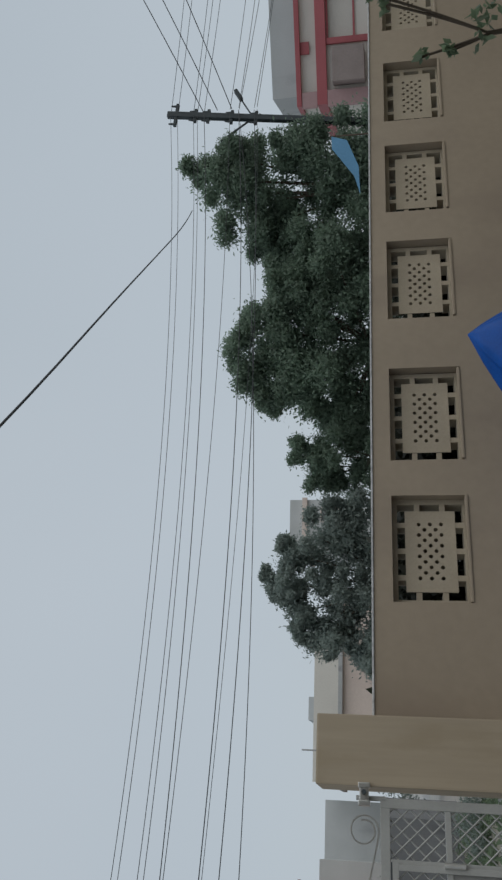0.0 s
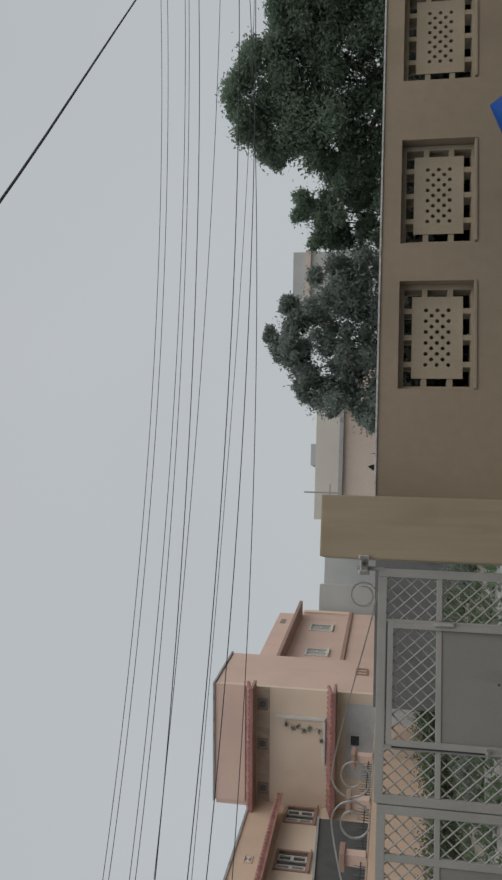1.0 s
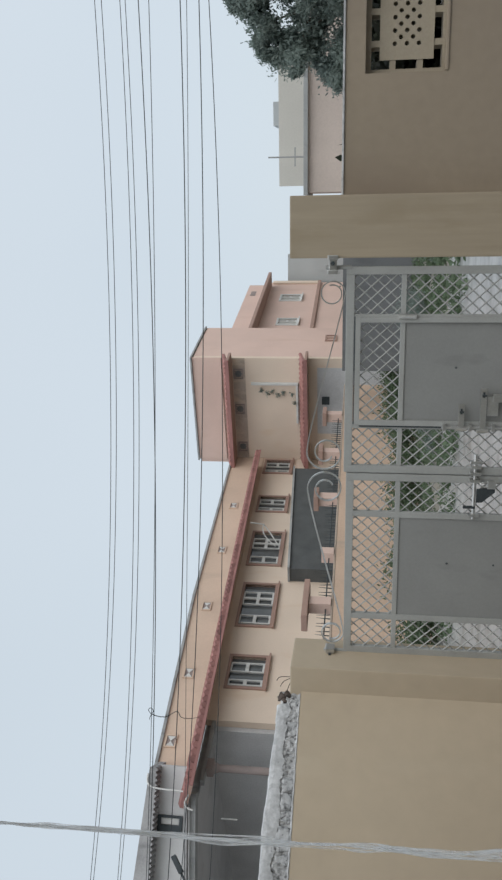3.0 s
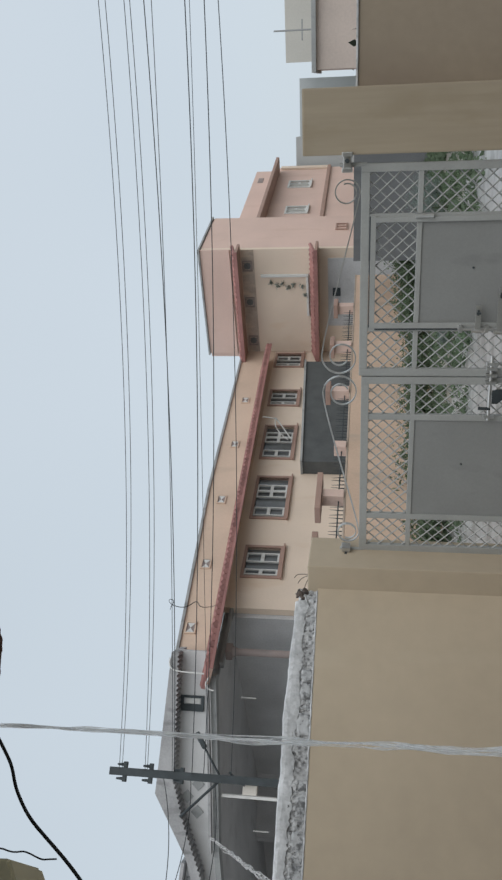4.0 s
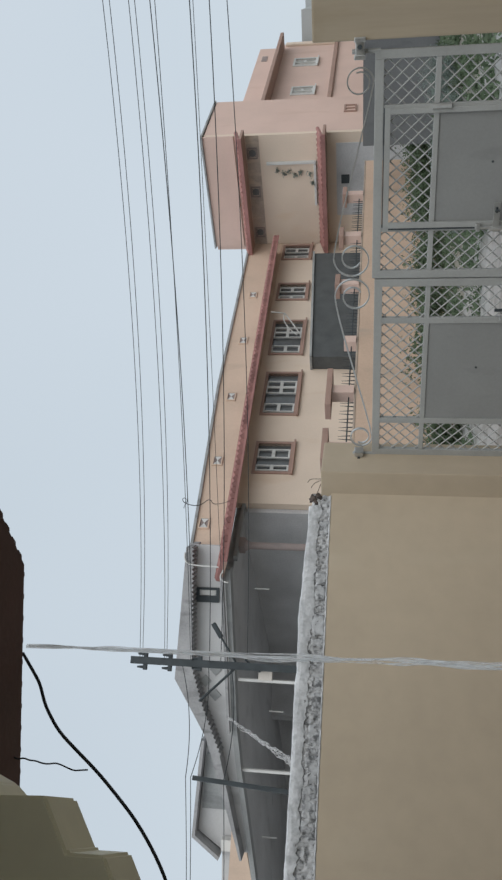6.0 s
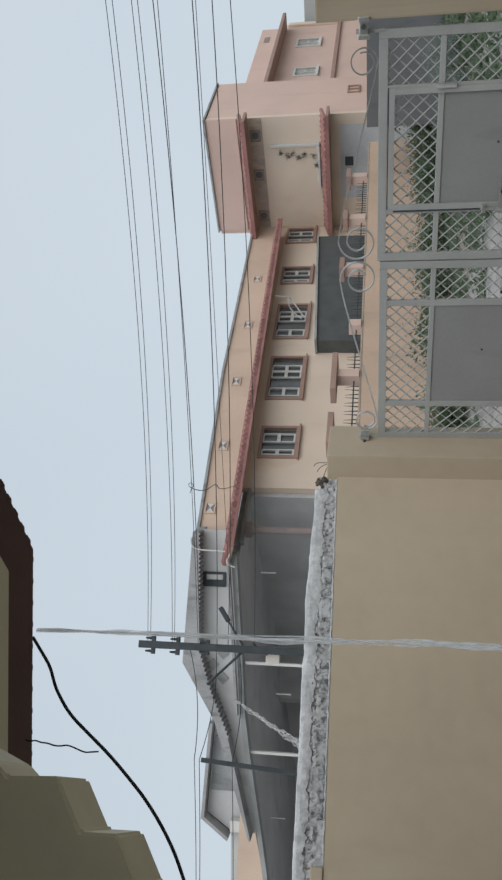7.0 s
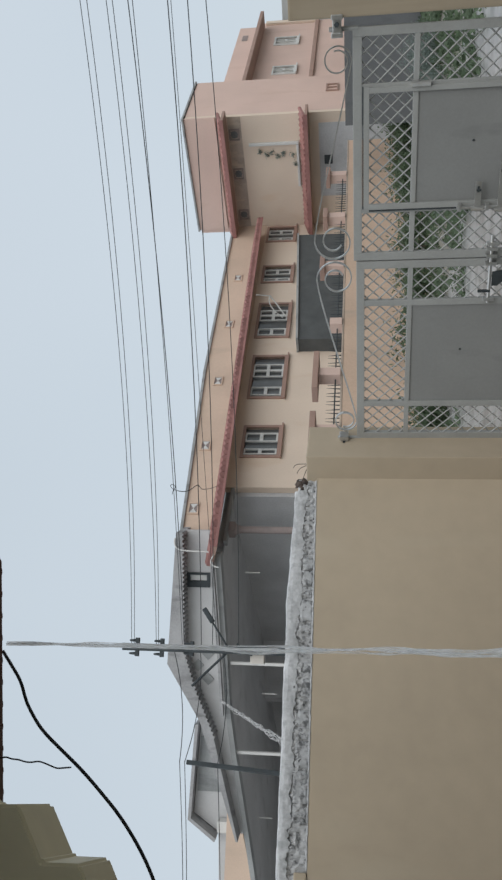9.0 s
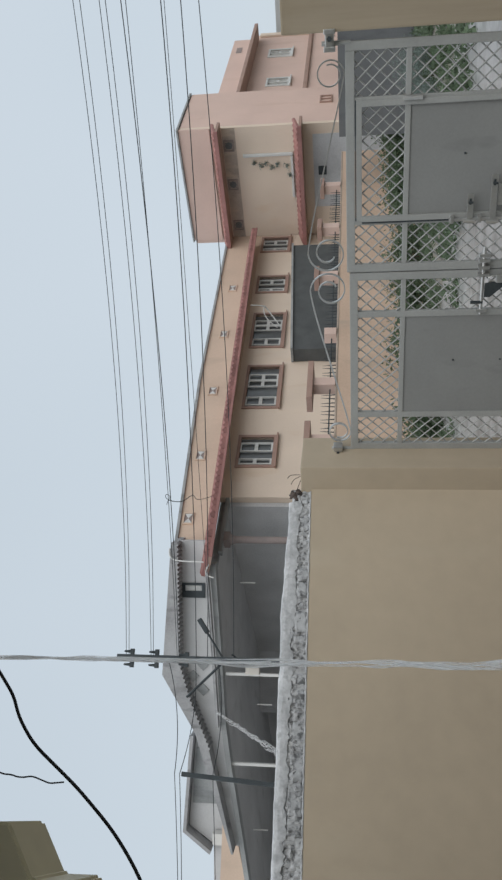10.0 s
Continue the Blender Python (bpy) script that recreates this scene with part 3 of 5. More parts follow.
        for a, b in zip(rings, rings[1:]):
            for k in range(4):
                bm.faces.new([a[k], a[(k + 1) % 4], b[(k + 1) % 4], b[k]])
        bm.faces.new(rings[0])
        bm.faces.new(rings[-1][::-1])
        bmesh.ops.recalc_face_normals(bm, faces=bm.faces)
        part("scroll", bm, STEEL, th, "curled flat steel scroll")
    # hinge brackets at the pillars, bolts and hasps
    for th, x, z, side in ((right, 0.90, 2.085, 1), (left, -2.085, 2.075, -1)):
        br = part("hinge_bracket", box(x - 0.06, x + 0.06, -0.075, -0.045, z - 0.028, z + 0.028, 0.006), STEEL, th, "worn steel hinge clamp")
        part("clamp_ear", box(x - 0.065, x - 0.035, -0.085, 0.01, z - 0.036, z + 0.036, 0.006), STEEL, br)
        part("clamp_ear", box(x + 0.035, x + 0.065, -0.085, 0.01, z - 0.036, z + 0.036, 0.006), STEEL, br)
        part("clamp_bolt", bar((x + 0.01, -0.10, z), (x + 0.01, -0.07, z), 0.016, 6), IRON, br, "dark bolt head")
        part("hinge_pin", bar((x - side * 0.02, -0.01, z - 0.13), (x - side * 0.02, -0.01, z + 0.05), 0.015, 10), GATE_LIGHT, th)
    bolt = part("wicket_bolt", bar((-0.245, -0.05, 1.30), (-0.245, -0.05, 0.80), 0.010, 10), STEEL, right, "sliding steel bolt")
    for z, x0, x1 in ((1.165, -0.275, -0.075), (1.015, -0.285, 0.045)):
        strap = part("bolt_hasp", box(x0, x1, -0.062, -0.052, z - 0.021, z + 0.021, 0.004), STEEL, bolt, "flat steel hasp with a slot")
        # Raised dark chip stands for the shade in the hasp's slot.
        part("slot_chip", box(x1 - 0.07, x1 - 0.03, -0.066, -0.0625, z - 0.007, z + 0.007), IRON, strap)
        part("hasp_knuckle", bar((x0 + 0.02, -0.06, z - 0.04), (x0 + 0.02, -0.06, z + 0.04), 0.013, 8), STEEL, strap)
        part("hasp_staple", bar((x1 - 0.05, -0.09, z - 0.015), (x1 - 0.05, -0.09, z + 0.015), 0.008, 6), IRON, strap)
    part("bolt_plate", box(-0.16, -0.02, -0.045, -0.03, 0.91, 0.985, 0.005), STEEL, bolt)
    part("bolt_plate", box(-0.06, 0.0, -0.05, -0.03, 0.80, 0.95, 0.005), STEEL, bolt)
    for z in (1.28, 1.10, 0.94, 0.86):
        part("bolt_collar", box(-0.27, -0.22, -0.064, -0.03, z - 0.012, z + 0.012, 0.004), STEEL, bolt)
    rod = part("gate_bolt", bar((-0.44, -0.045, 1.045), (-0.93, -0.045, 1.045), 0.0125, 10), STEEL, left, "sliding steel gate bolt")
    for x in (-0.50, -0.535, -0.585, -0.64, -0.90):
        part("bolt_collar", box(x - 0.012, x + 0.012, -0.066, -0.02, 1.005, 1.082, 0.004), STEEL, rod)
    part("bolt_tongue", prism([(-0.80, 1.03), (-0.80, 0.99), (-0.72, 0.90), (-0.68, 0.90), (-0.70, 1.03)], -0.06, -0.048), IRON, rod, "dark bolt handle")
    part("bolt_handle", bar((-0.84, -0.05, 1.12), (-0.84, -0.05, 1.035), 0.012, 8), IRON, rod)
    lock = thing("padlock", pose(-0.66, G - 0.07, 0.90), "small brass-grey padlock hanging on the gate bolt", "padlock")
    part("lock_body", box(-0.03, 0.03, -0.014, 0.014, 0, 0.06, 0.008), STEEL, lock)
    curve("shackle", [(0.02 * math.cos(radians(a)), 0, 0.06 + 0.05 * math.sin(radians(a))) for a in range(0, 181, 30)], 0.005, STEEL, lock)


gate()


# ---- the school: x out from its facade, y along it, away from the yard ----
SCHOOL = pose(-13.62, 19.67, 0, 0, 0, -14)


def window(parent, y0, y1, z0, z1, lights, x=0.0, surround=True, glass=GLASS):
    """A window in a facade that faces +x: surround, sill, casements and panes."""
    win = part("window", along_y(holes_slab(y0 - 0.1, y1 + 0.1, z0 - 0.1, z1 + 0.1, [(y0, y1, z0, z1)], -0.05 - x, 0.10 - x)), RED_BROWN if surround else WHITE, parent, "painted window surround")
    part("sill", box(x + 0.02, x + 0.14, y0 - 0.14, y1 + 0.14, z0 - 0.16, z0 - 0.1, 0.01), RED_BROWN if surround else WHITE, win)
    part("pane", box(x - 0.10, x - 0.085, y0, y1, z0, z1), glass, win, "window glass")
    w = y1 - y0
    for f0, f1, cols in ([(0.05, 0.25, 1), (0.5, 0.82, lights - 1)] if lights > 1 else [(0.06, 0.94, 2)]):
        a, b = y0 + w * f0, y0 + w * f1
        us = [a + (b - a) * k / cols for k in range(cols + 1)]
        half = (z1 - z0) / 2
        holes = [(us[k] + 0.05, us[k + 1] - 0.05, z0 + 0.07 + half * f, z0 + half * (f + 1) - 0.05) for k in range(cols) for f in (0, 1)]
        part("casement", along_y(holes_slab(a, b, z0 + 0.01, z1 - 0.01, holes, -x - 0.01, -x + 0.045)), WHITE, win, "white painted casement")
    return win


def tile_strip(parent, y0, y1, x0, x1, z0, z1, name="tiled_canopy", lip=0.2, rise=0.0):
    """A sloping canopy with a row of red edge tiles, from (x0, z1) at the wall out to (x1, z0)."""
    bm = prism([(y0, 0), (y1, 0), (y1, 1), (y0, 1)], 0, 1)
    for v in bm.verts:
        u, d, w = v.co
        v.co = Vector((x0 + (x1 - x0) * w, u, z1 + (z0 - z1) * w - 0.10 * (1 - d) + rise * (u - y0)))
    slab = part(name, bm, RED_BROWN, parent, "sloping canopy slab with red tiles")
    bm = bmesh.new()
    n = max(2, int((y1 - y0) / 0.24))
    for i in range(n):
        a = y0 + (y1 - y0) * i / n
        w = (y1 - y0) / n
        up = rise * (a - y0)
        bar((x1 + 0.02, a + w / 2, z0 + 0.03 + up), (x0, a + w / 2, z1 + 0.03 + up), w * 0.52, 6, bm)
    part("edge_tiles", bm, RED_TILE, slab, "row of dull red roof tiles")
    edge = box(x1 - 0.02, x1 + 0.03, y0, y1, z0 - lip, z0 - 0.02, 0.01)
    for v in edge.verts:
        v.co.z += rise * (v.co.y - y0)
    part("edge_lip", edge, RED_TILE, slab)
    return slab


def school():
    th = thing("school_building", SCHOOL, "peach-painted two-storey school with red tiled canopies", "building")
    WINS = [(3.87, 5.20, 2), (6.79, 9.04, 3), (10.32, 12.44, 3), (14.10, 15.22, 2), (17.36, 18.48, 2)]
    sill_at = lambda y: 4.66 + 0.021 * y
    holes = [(a, b, sill_at(a), sill_at(a) + 1.12) for a, b, _ in WINS]
    part("facade", along_y(holes_slab(2.46, 18.72, 0, 6.3, holes, 0, 0.25)), PEACH, th)
    part("parapet", along_y(prism([(0.4, 6.303), (18.72, 6.303), (18.72, 7.80), (8.2, 7.70), (0.4, 7.35)], -0.03, 0.24)), PEACH_ORANGE, th, "orange-peach parapet wall streaked by rain")
    part("parapet_coping", along_y(prism([(0.35, 7.352), (8.2, 7.702), (18.72, 7.802), (18.72, 7.89), (8.2, 7.79), (0.35, 7.44)], -0.1, 0.3)), GREY_CONC, th, "grey cement coping")
    part("roof_slab", box(-9, -0.26, 0.0, 18.8, 6.1, 6.3), GREY_CONC, th)
    part("back_wall", box(-9.3, -9.003, 0, 23, 0, 6.3), DARK_WALL, th)
    # Grey instead of peach, so the porch interior reads as shade.
    part("end_wall", box(-9, -0.26, 2.30, 2.52, 0, 6.09), DARK_WALL, th, "end wall of the porch, greyed to read as shade")
    for a, b, n in WINS:
        window(th, a, b, sill_at(a), sill_at(a) + 1.12, n)
    tile_strip(th, -0.7, 17.75, 0.04, 0.98, 6.11, 6.36, "long_canopy", 0.10, 0.016)
    # crossed vent motifs on the parapet: two white wedges in a dark square
    for y in (1.52, 4.31, 7.66, 11.13, 14.4):
        v = part("vent_motif", along_y(holes_slab(y - 0.24, y + 0.24, 7.0, 7.34, [(y - 0.19, y + 0.19, 7.04, 7.30)], -0.07, -0.032)), PEACH_ORANGE, th, "small cast vent with white wedges")
        part("vent_back", box(0.032, 0.036, y - 0.19, y + 0.19, 7.04, 7.30), COLUMN, v)
        for side in (-1, 1):
            part("vent_wedge", along_y(prism([(y, 7.17), (y + side * 0.18, 7.05), (y + side * 0.18, 7.29)][::side], -0.055, -0.037)), WHITE, v, "white cast wedge")
    # bent white conduit that hangs over the third window
    curve("conduit", [(0.80, 12.0, 6.1), (0.7, 12.1, 5.6), (0.5, 12.2, 5.5), (0.3, 11.2, 4.9)], 0.025, WHITE, th)
    curve("conduit", [(0.7, 12.1, 5.55), (0.5, 11.7, 5.75), (0.4, 11.0, 5.0)], 0.02, WHITE, th)
    # dark shade net on a white rail over the entrance
    porch = part("shade_net", along_y(prism([(9.35, 4.30), (16.8, 4.67), (16.8, 2.6), (9.35, 2.6)], -0.60, -0.02)), NET, th, "dark green shade net over the entrance")
    part("net_rail", along_y(prism([(9.3, 4.30), (16.85, 4.67), (16.85, 4.75), (9.3, 4.38)], -0.68, -0.02)), GREY_CONC, porch, "pale grey rail of the net")
    # Solid grey block in place of a recess; its colour gives the shade.
    part("entrance_block", box(0.003, 0.5, 9.5, 16.6, 0.05, 2.597), DARK_WALL, porch, "grey block standing for the shaded entrance recess")
    # tower block
    part("tower_side", box(0.003, 5.15, 18.75, 18.97, 0, 9.4), PEACH, th)
    part("tower_front", box(4.95, 5.153, 18.973, 22.45, 0, 9.4, 0.0), PEACH_PINK, th, "pink-peach front wall of the tower block")
    part("tower_back", box(0, 5.15, 22.453, 22.67, 0, 9.4), PEACH_PINK, th)
    part("tower_inner", box(-0.25, -0.003, 18.753, 22.67, 0, 9.4), PEACH_PINK, th)
    part("tower_roof", box(0, 4.945, 18.975, 22.45, 9.1, 9.3), GREY_CONC, th)
    part("tower_fascia", box(-0.04, 5.18, 18.66, 18.747, 8.1, 9.43, 0.01), PEACH_PINK, th, "pink upper band of the tower")
    part("tower_coping", box(-0.1, 5.22, 18.58, 19.0, 9.435, 9.52, 0.02), GREY_CONC, th)
    part("tower_coping", box(4.9, 5.22, 19.003, 22.72, 9.435, 9.52, 0.02), GREY_CONC, th)
    for z, x0, x1, label in ((7.70, -0.5, 5.45, "deep projecting cornice with red tile edge"), (4.24, 0.05, 5.5, "lower canopy with red tile edge")):
        cor = part("tower_cornice" if z > 6 else "tower_canopy", box(x0, x1, 17.75, 18.657 if z > 6 else 18.747, z - 0.10, z + 0.02, 0.02), RED_BROWN, th, label)
        bm = bmesh.new()
        for i in range(24):
            c = x0 + (x1 - x0) * (i + 0.5) / 24
            bar((c, 17.74, z + 0.03), (c, 18.65, z + 0.26), 0.085, 6, bm)
        part("edge_tiles", bm, RED_TILE, cor, "row of dull red roof tiles")
        part("edge_lip", box(x0, x1, 17.69, 17.747, z - 0.10, z + 0.06, 0.01), RED_TILE, cor)
    part("drain_pipe", box(3.86, 3.98, 18.63, 18.747, 4.62, 6.76, 0.02), WHITE, th, "white drain pipe")
    part("drain_pipe", box(1.94, 3.84, 18.63, 18.747, 4.62, 4.72, 0.02), WHITE, th, "white drain pipe")
    # Thin dark band in place of the cornice's shade.
    part("shade_band", box(0.01, 5.14, 18.735, 18.747, 7.03, 7.60, 0.004), CORNICE_SHADE, th, "dark band painted as the shade below the cornice")
    for x, z in ((4.38, 7.34), (2.61, 7.34), (0.63, 7.30)):
        v = part("vent_frame", along_y(holes_slab(-0.25, 0.25, -0.22, 0.22, [(-0.2, 0.2, -0.17, 0.17)], 0, 0.05)), COLUMN, th, "square framed ventilator")
        v.matrix_basis = Matrix.Translation((x, 18.70, z)) @ Matrix.Rotation(radians(-90), 4, "Z")
        part("vent_blade", bar((0.0, -0.15, -0.15), (0.0, 0.15, 0.15), 0.014, 5), SHED, v)
        part("vent_blade", bar((0.0, -0.15, 0.15), (0.0, 0.15, -0.15), 0.014, 5), SHED, v)
        # Solid dark disc paints in the shade of the vent opening.
        part("vent_disc", bar((-0.03, 0, 0), (-0.02, 0, 0), 0.16, 12), SHED, v, "dark disc standing for the shade in the vent")
    part("grille", along_y(holes_slab(20.85, 21.6, 2.95, 3.5, [(20.92, 21.2, 3.02, 3.43), (21.26, 21.53, 3.02, 3.43)], -5.21, -5.156)), RED_BROWN, th)
    # Flat grey sheet on the wall gives the recess's shade by colour.
    part("doorway_sheet", box(1.4, 4.7, 18.72, 18.747, 0.2, 3.75), DARK_WALL, th, "flat grey sheet for the shaded ground-floor recess")
    part("door_vent", box(2.9, 3.3, 18.69, 18.717, 3.2, 3.55, 0.01), IRON, th)
    # rear wing beyond the tower
    part("rear_facade", along_y(holes_slab(23.5, 34.0, 0, 7.6, [(26.3, 27.2, 5.3, 6.3), (30.4, 31.4, 5.4, 6.5)], -4.0, -3.75)), PEACH_PINK, th, "pink rear wing wall")
    part("rear_parapet", box(3.6, 4.05, 23.5, 33.3, 7.603, 8.68, 0.02), PEACH_PINK, th)
    # Dark patch stands for the shade in a parapet slot.
    part("slot_patch", box(4.053, 4.07, 31.2, 32.0, 8.1, 8.4), COLUMN, th)
    part("rear_end", box(-4, 3.74, 33.7, 34.0, 0, 8.5), PEACH_PINK, th)
    part("rear_near_end", box(-4, 3.74, 23.5, 23.75, 0, 8.5), PEACH_PINK, th)
    part("rear_canopy", box(4.053, 4.9, 23.3, 33.2, 7.28, 7.46, 0.03), RED_BROWN, th, "projecting canopy of the rear wing")
    part("rear_band", box(4.003, 4.15, 23.5, 34.0, 4.3, 4.5, 0.02), RED_BROWN, th)
    part("rear_pilaster", box(4.003, 4.12, 33.6, 34.0, 4.503, 7.27, 0.02), PEACH, th)
    part("roof_stair", box(0.8, 3.4, 23.2, 25.0, 8.3, 9.15, 0.02), GREY_CONC, th, "small grey stair head on the roof")
    window(th, 26.3, 27.2, 5.3, 6.3, 2, 4.0, False, HOUSE_CREAM)
    window(th, 30.4, 31.4, 5.4, 6.5, 2, 4.0, False, HOUSE_CREAM)
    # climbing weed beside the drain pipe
    leaf_cloud("creeper", [((3.6, 18.66, 6.3), 0.12), ((3.45, 18.66, 6.05), 0.17), ((3.55, 18.66, 5.8), 0.15), ((3.35, 18.66, 5.55), 0.16), ((3.5, 18.66, 5.3), 0.13), ((3.4, 18.64, 4.9), 0.2), ((3.0, 18.64, 4.78), 0.15)], 60, 0.045, LEAF_HAZED, th, 3, "dark weed growing on the wall")
    return th


school()


# the hall: x runs along its front, +y is out towards the lane
HALL = pose(-13.73, 19.2, 0, 0, 0, -151.37)


def hall():
    """Open-sided assembly hall with a gable that joins the school's near end."""
    th = thing("assembly_hall", HALL, "dim open-sided hall with grey gable and sheet roof", "building")
    g = part("gable", prism([(-0.9, 7.2), (2.6, 7.2), (3.73, 6.8), (5.03, 6.28), (6.8, 5.9), (8.1, 5.52), (8.1, 5.42), (5.82, 5.76), (4.49, 5.93), (2.82, 6.02), (-0.25, 6.22), (-0.9, 6.26)], 0.0, -0.2), GREY_PALE, th, "pale grey plastered gable")
    vent = part("gable_vent", holes_slab(0.34, 0.77, 6.38, 7.06, [(0.40, 0.58, 6.46, 6.97)], 0.003, 0.06), IRON, g, "framed ventilator opening")
    # White panel paints in the daylight showing through the ventilator.
    part("vent_light_panel", box(0.42, 0.56, 0.003, 0.02, 6.50, 6.93), WHITE, vent, "white panel standing for light through the ventilator")
    r = part("roof_sheet", prism([(-0.9, 7.28), (1.62, 7.47), (2.95, 7.57), (4.6, 6.62), (6.8, 5.95), (8.1, 5.58), (8.1, 5.52), (5.03, 6.22), (3.73, 6.74), (2.59, 7.08), (-0.9, 7.10)], 0.5, -0.7), SHEET, th, "dark weathered corrugated roof sheet")
    for i in range(46):
        x = -0.85 + 5.9 * i / 45
        part("sheet_end", bar((x, 0.52, float(np.interp(x, (-0.9, 2.59, 3.73, 5.03), (7.09, 7.07, 6.73, 6.21)))), (x, 0.0, float(np.interp(x, (-0.9, 2.59, 3.73, 5.03), (7.09, 7.07, 6.73, 6.21)))), 0.038, 6), SHEET, r)
    for x, z in ((3.1, 6.75), (3.5, 6.45), (2.75, 6.45)):
        b = box(-0.13, 0.13, 0.003, 0.04, -0.13, 0.13, 0.01)
        b.transform(Matrix.Translation((x, 0, z)) @ Matrix.Rotation(radians(45), 4, "Y"))
        part("gable_diamond", b, GREY_CONC, g)
    part("front_beam", prism([(-0.25, 6.21), (2.82, 6.01), (4.49, 5.92), (5.82, 5.75), (5.82, 5.60), (4.49, 5.77), (2.82, 5.86), (-0.25, 6.05)], 0.12, -0.25), GREY_CONC, th, "grey edge beam")
    part("gutter", prism([(-0.3, 6.33), (2.8, 6.12), (4.5, 6.02), (4.5, 5.95), (2.8, 6.04), (-0.3, 6.25)], 0.34, 0.13), SHEET, th, "dark gutter board")
    part("side_beam", prism([(5.823, 5.75), (8.31, 5.36), (12.5, 4.75), (12.5, 4.62), (8.31, 5.22), (5.823, 5.60)], 0.1, -0.25), GREY_CONC, th)
    for name, z0, z1, m, label in (("ceiling_slab", 5.70, 5.80, HALL_CEILING, "dim ceiling of the hall"), ("floor_slab", 0.03, 0.45, GREY_CONC, "")):
        bm = bmesh.new()
        outline = [(0.3, -0.253), (4.5, -0.253), (8.3, -0.253), (13, -0.253), (13, -8), (8.3, -8), (4.5, -8), (-6.4, -8)]     # follows the school's facade line
        lift = (lambda x: float(np.interp(x, (0.3, 4.5, 8.3, 13), (0.40, 0.10, -0.42, -1.05)))) if z0 > 1 else (lambda x: 0.0)
        lo, hi = [[bm.verts.new((x, y, z + lift(x))) for x, y in outline] for z in (z0, z1)]
        for i, j in ((0, 7), (1, 6), (2, 5)):
            bm.faces.new([lo[i], lo[i + 1], lo[j - 1], lo[j]])
            bm.faces.new([hi[i], hi[i + 1], hi[j - 1], hi[j]])
        for i in range(8):
            bm.faces.new([lo[i], lo[(i + 1) % 8], hi[(i + 1) % 8], hi[i]])
        bmesh.ops.recalc_face_normals(bm, faces=bm.faces)
        part(name, bm, m, th, label)
    part("back_wall", box(-6.4, 13, -8.3, -8.003, 0, 6.25), DARK_WALL, th, "dim grey back wall")
    part("end_wall", box(13, 13.25, -8, 0, 0, 5.0), DARK_WALL, th)
    for x in (3.02, 5.68):
        part("post", box(x - 0.04, x + 0.04, -0.1, -0.02, 0.45, 5.78 if x < 6 else 5.3), WHITE, th, "thin white steel post")
    for x, z in ((0.55, 5.05), (4.3, 4.55), (8.2, 4.7)):
        part("hanging_lamp", bar((x, -1.2, z), (x, -1.2, z + 0.45), 0.022, 6), WHITE, th, "short pale tube lamp")
    curve("downpipe", [(-0.75, 0.56, 7.30), (-0.45, 0.56, 7.36), (-0.38, 0.56, 6.9), (-0.38, 0.56, 6.35), (-0.34, 0.56, 6.12), (-0.1, 0.56, 6.28), (0.05, 0.56, 6.18), (0.07, 0.56, 6.02)], 0.022, WHITE, th)
    annex = part("annex_wall", prism([(5.2, 5.9), (5.2, 6.86), (8.0, 7.10), (8.55, 6.34), (13, 6.34), (13, 5.0), (8.5, 5.35)], -0.9, -6), GREY_PALE, th, "weathered grey annex wall")
    part("annex_roof", prism([(5.1, 6.97), (8.05, 7.22), (8.7, 6.40), (8.6, 6.35), (8.0, 7.12), (5.1, 6.87)], -0.5, -6.2), SHEET, annex, "dark sheet roof edge")
    part("annex_panel", prism([(5.6, 6.0), (5.6, 6.84), (7.3, 6.98), (7.3, 5.75)], -0.86, -0.897), GREY_CONC, annex, "darker weathered wall panel")
    part("annex_pier", box(8.10, 8.45, -0.85, -0.6, 5.5, 6.33, 0.02), WHITE, annex, "pale pier")
    part("annex_fascia", prism([(7.62, 5.96), (7.42, 5.65), (9.77, 5.2), (13, 4.6), (13, 6.2), (9.85, 6.07)], -0.3, -0.57), PEACH_ORANGE, th, "faded orange fascia board")
    return th


def school_porch():
    """The open corner bay between the school's end wall and the hall."""
    th = thing("corner_porch", SCHOOL, "shaded corner bay with a round column", "porch")
    part("edge_beam", box(-0.25, -0.02, 0.3, 2.457, 5.98, 6.09, 0.01), GREY_CONC, th)
    col = part("column", bar((-0.15, 0.85, 0.03), (-0.15, 0.85, 5.62), 0.11, 16), COLUMN, th, "round plastered column")
    part("capital", bar((-0.15, 0.85, 5.62), (-0.15, 0.85, 5.78), 0.11, 16, None, 0.18), COLUMN, col)
    part("abacus", box(-0.33, 0.03, 0.67, 1.03, 5.783, 5.977, 0.02), COLUMN, col)
    part("parapet_wall", box(-0.2, 0.0, 0.0, 2.3, 0.03, 1.2, 0.01), PEACH, th)


hall()
school_porch()


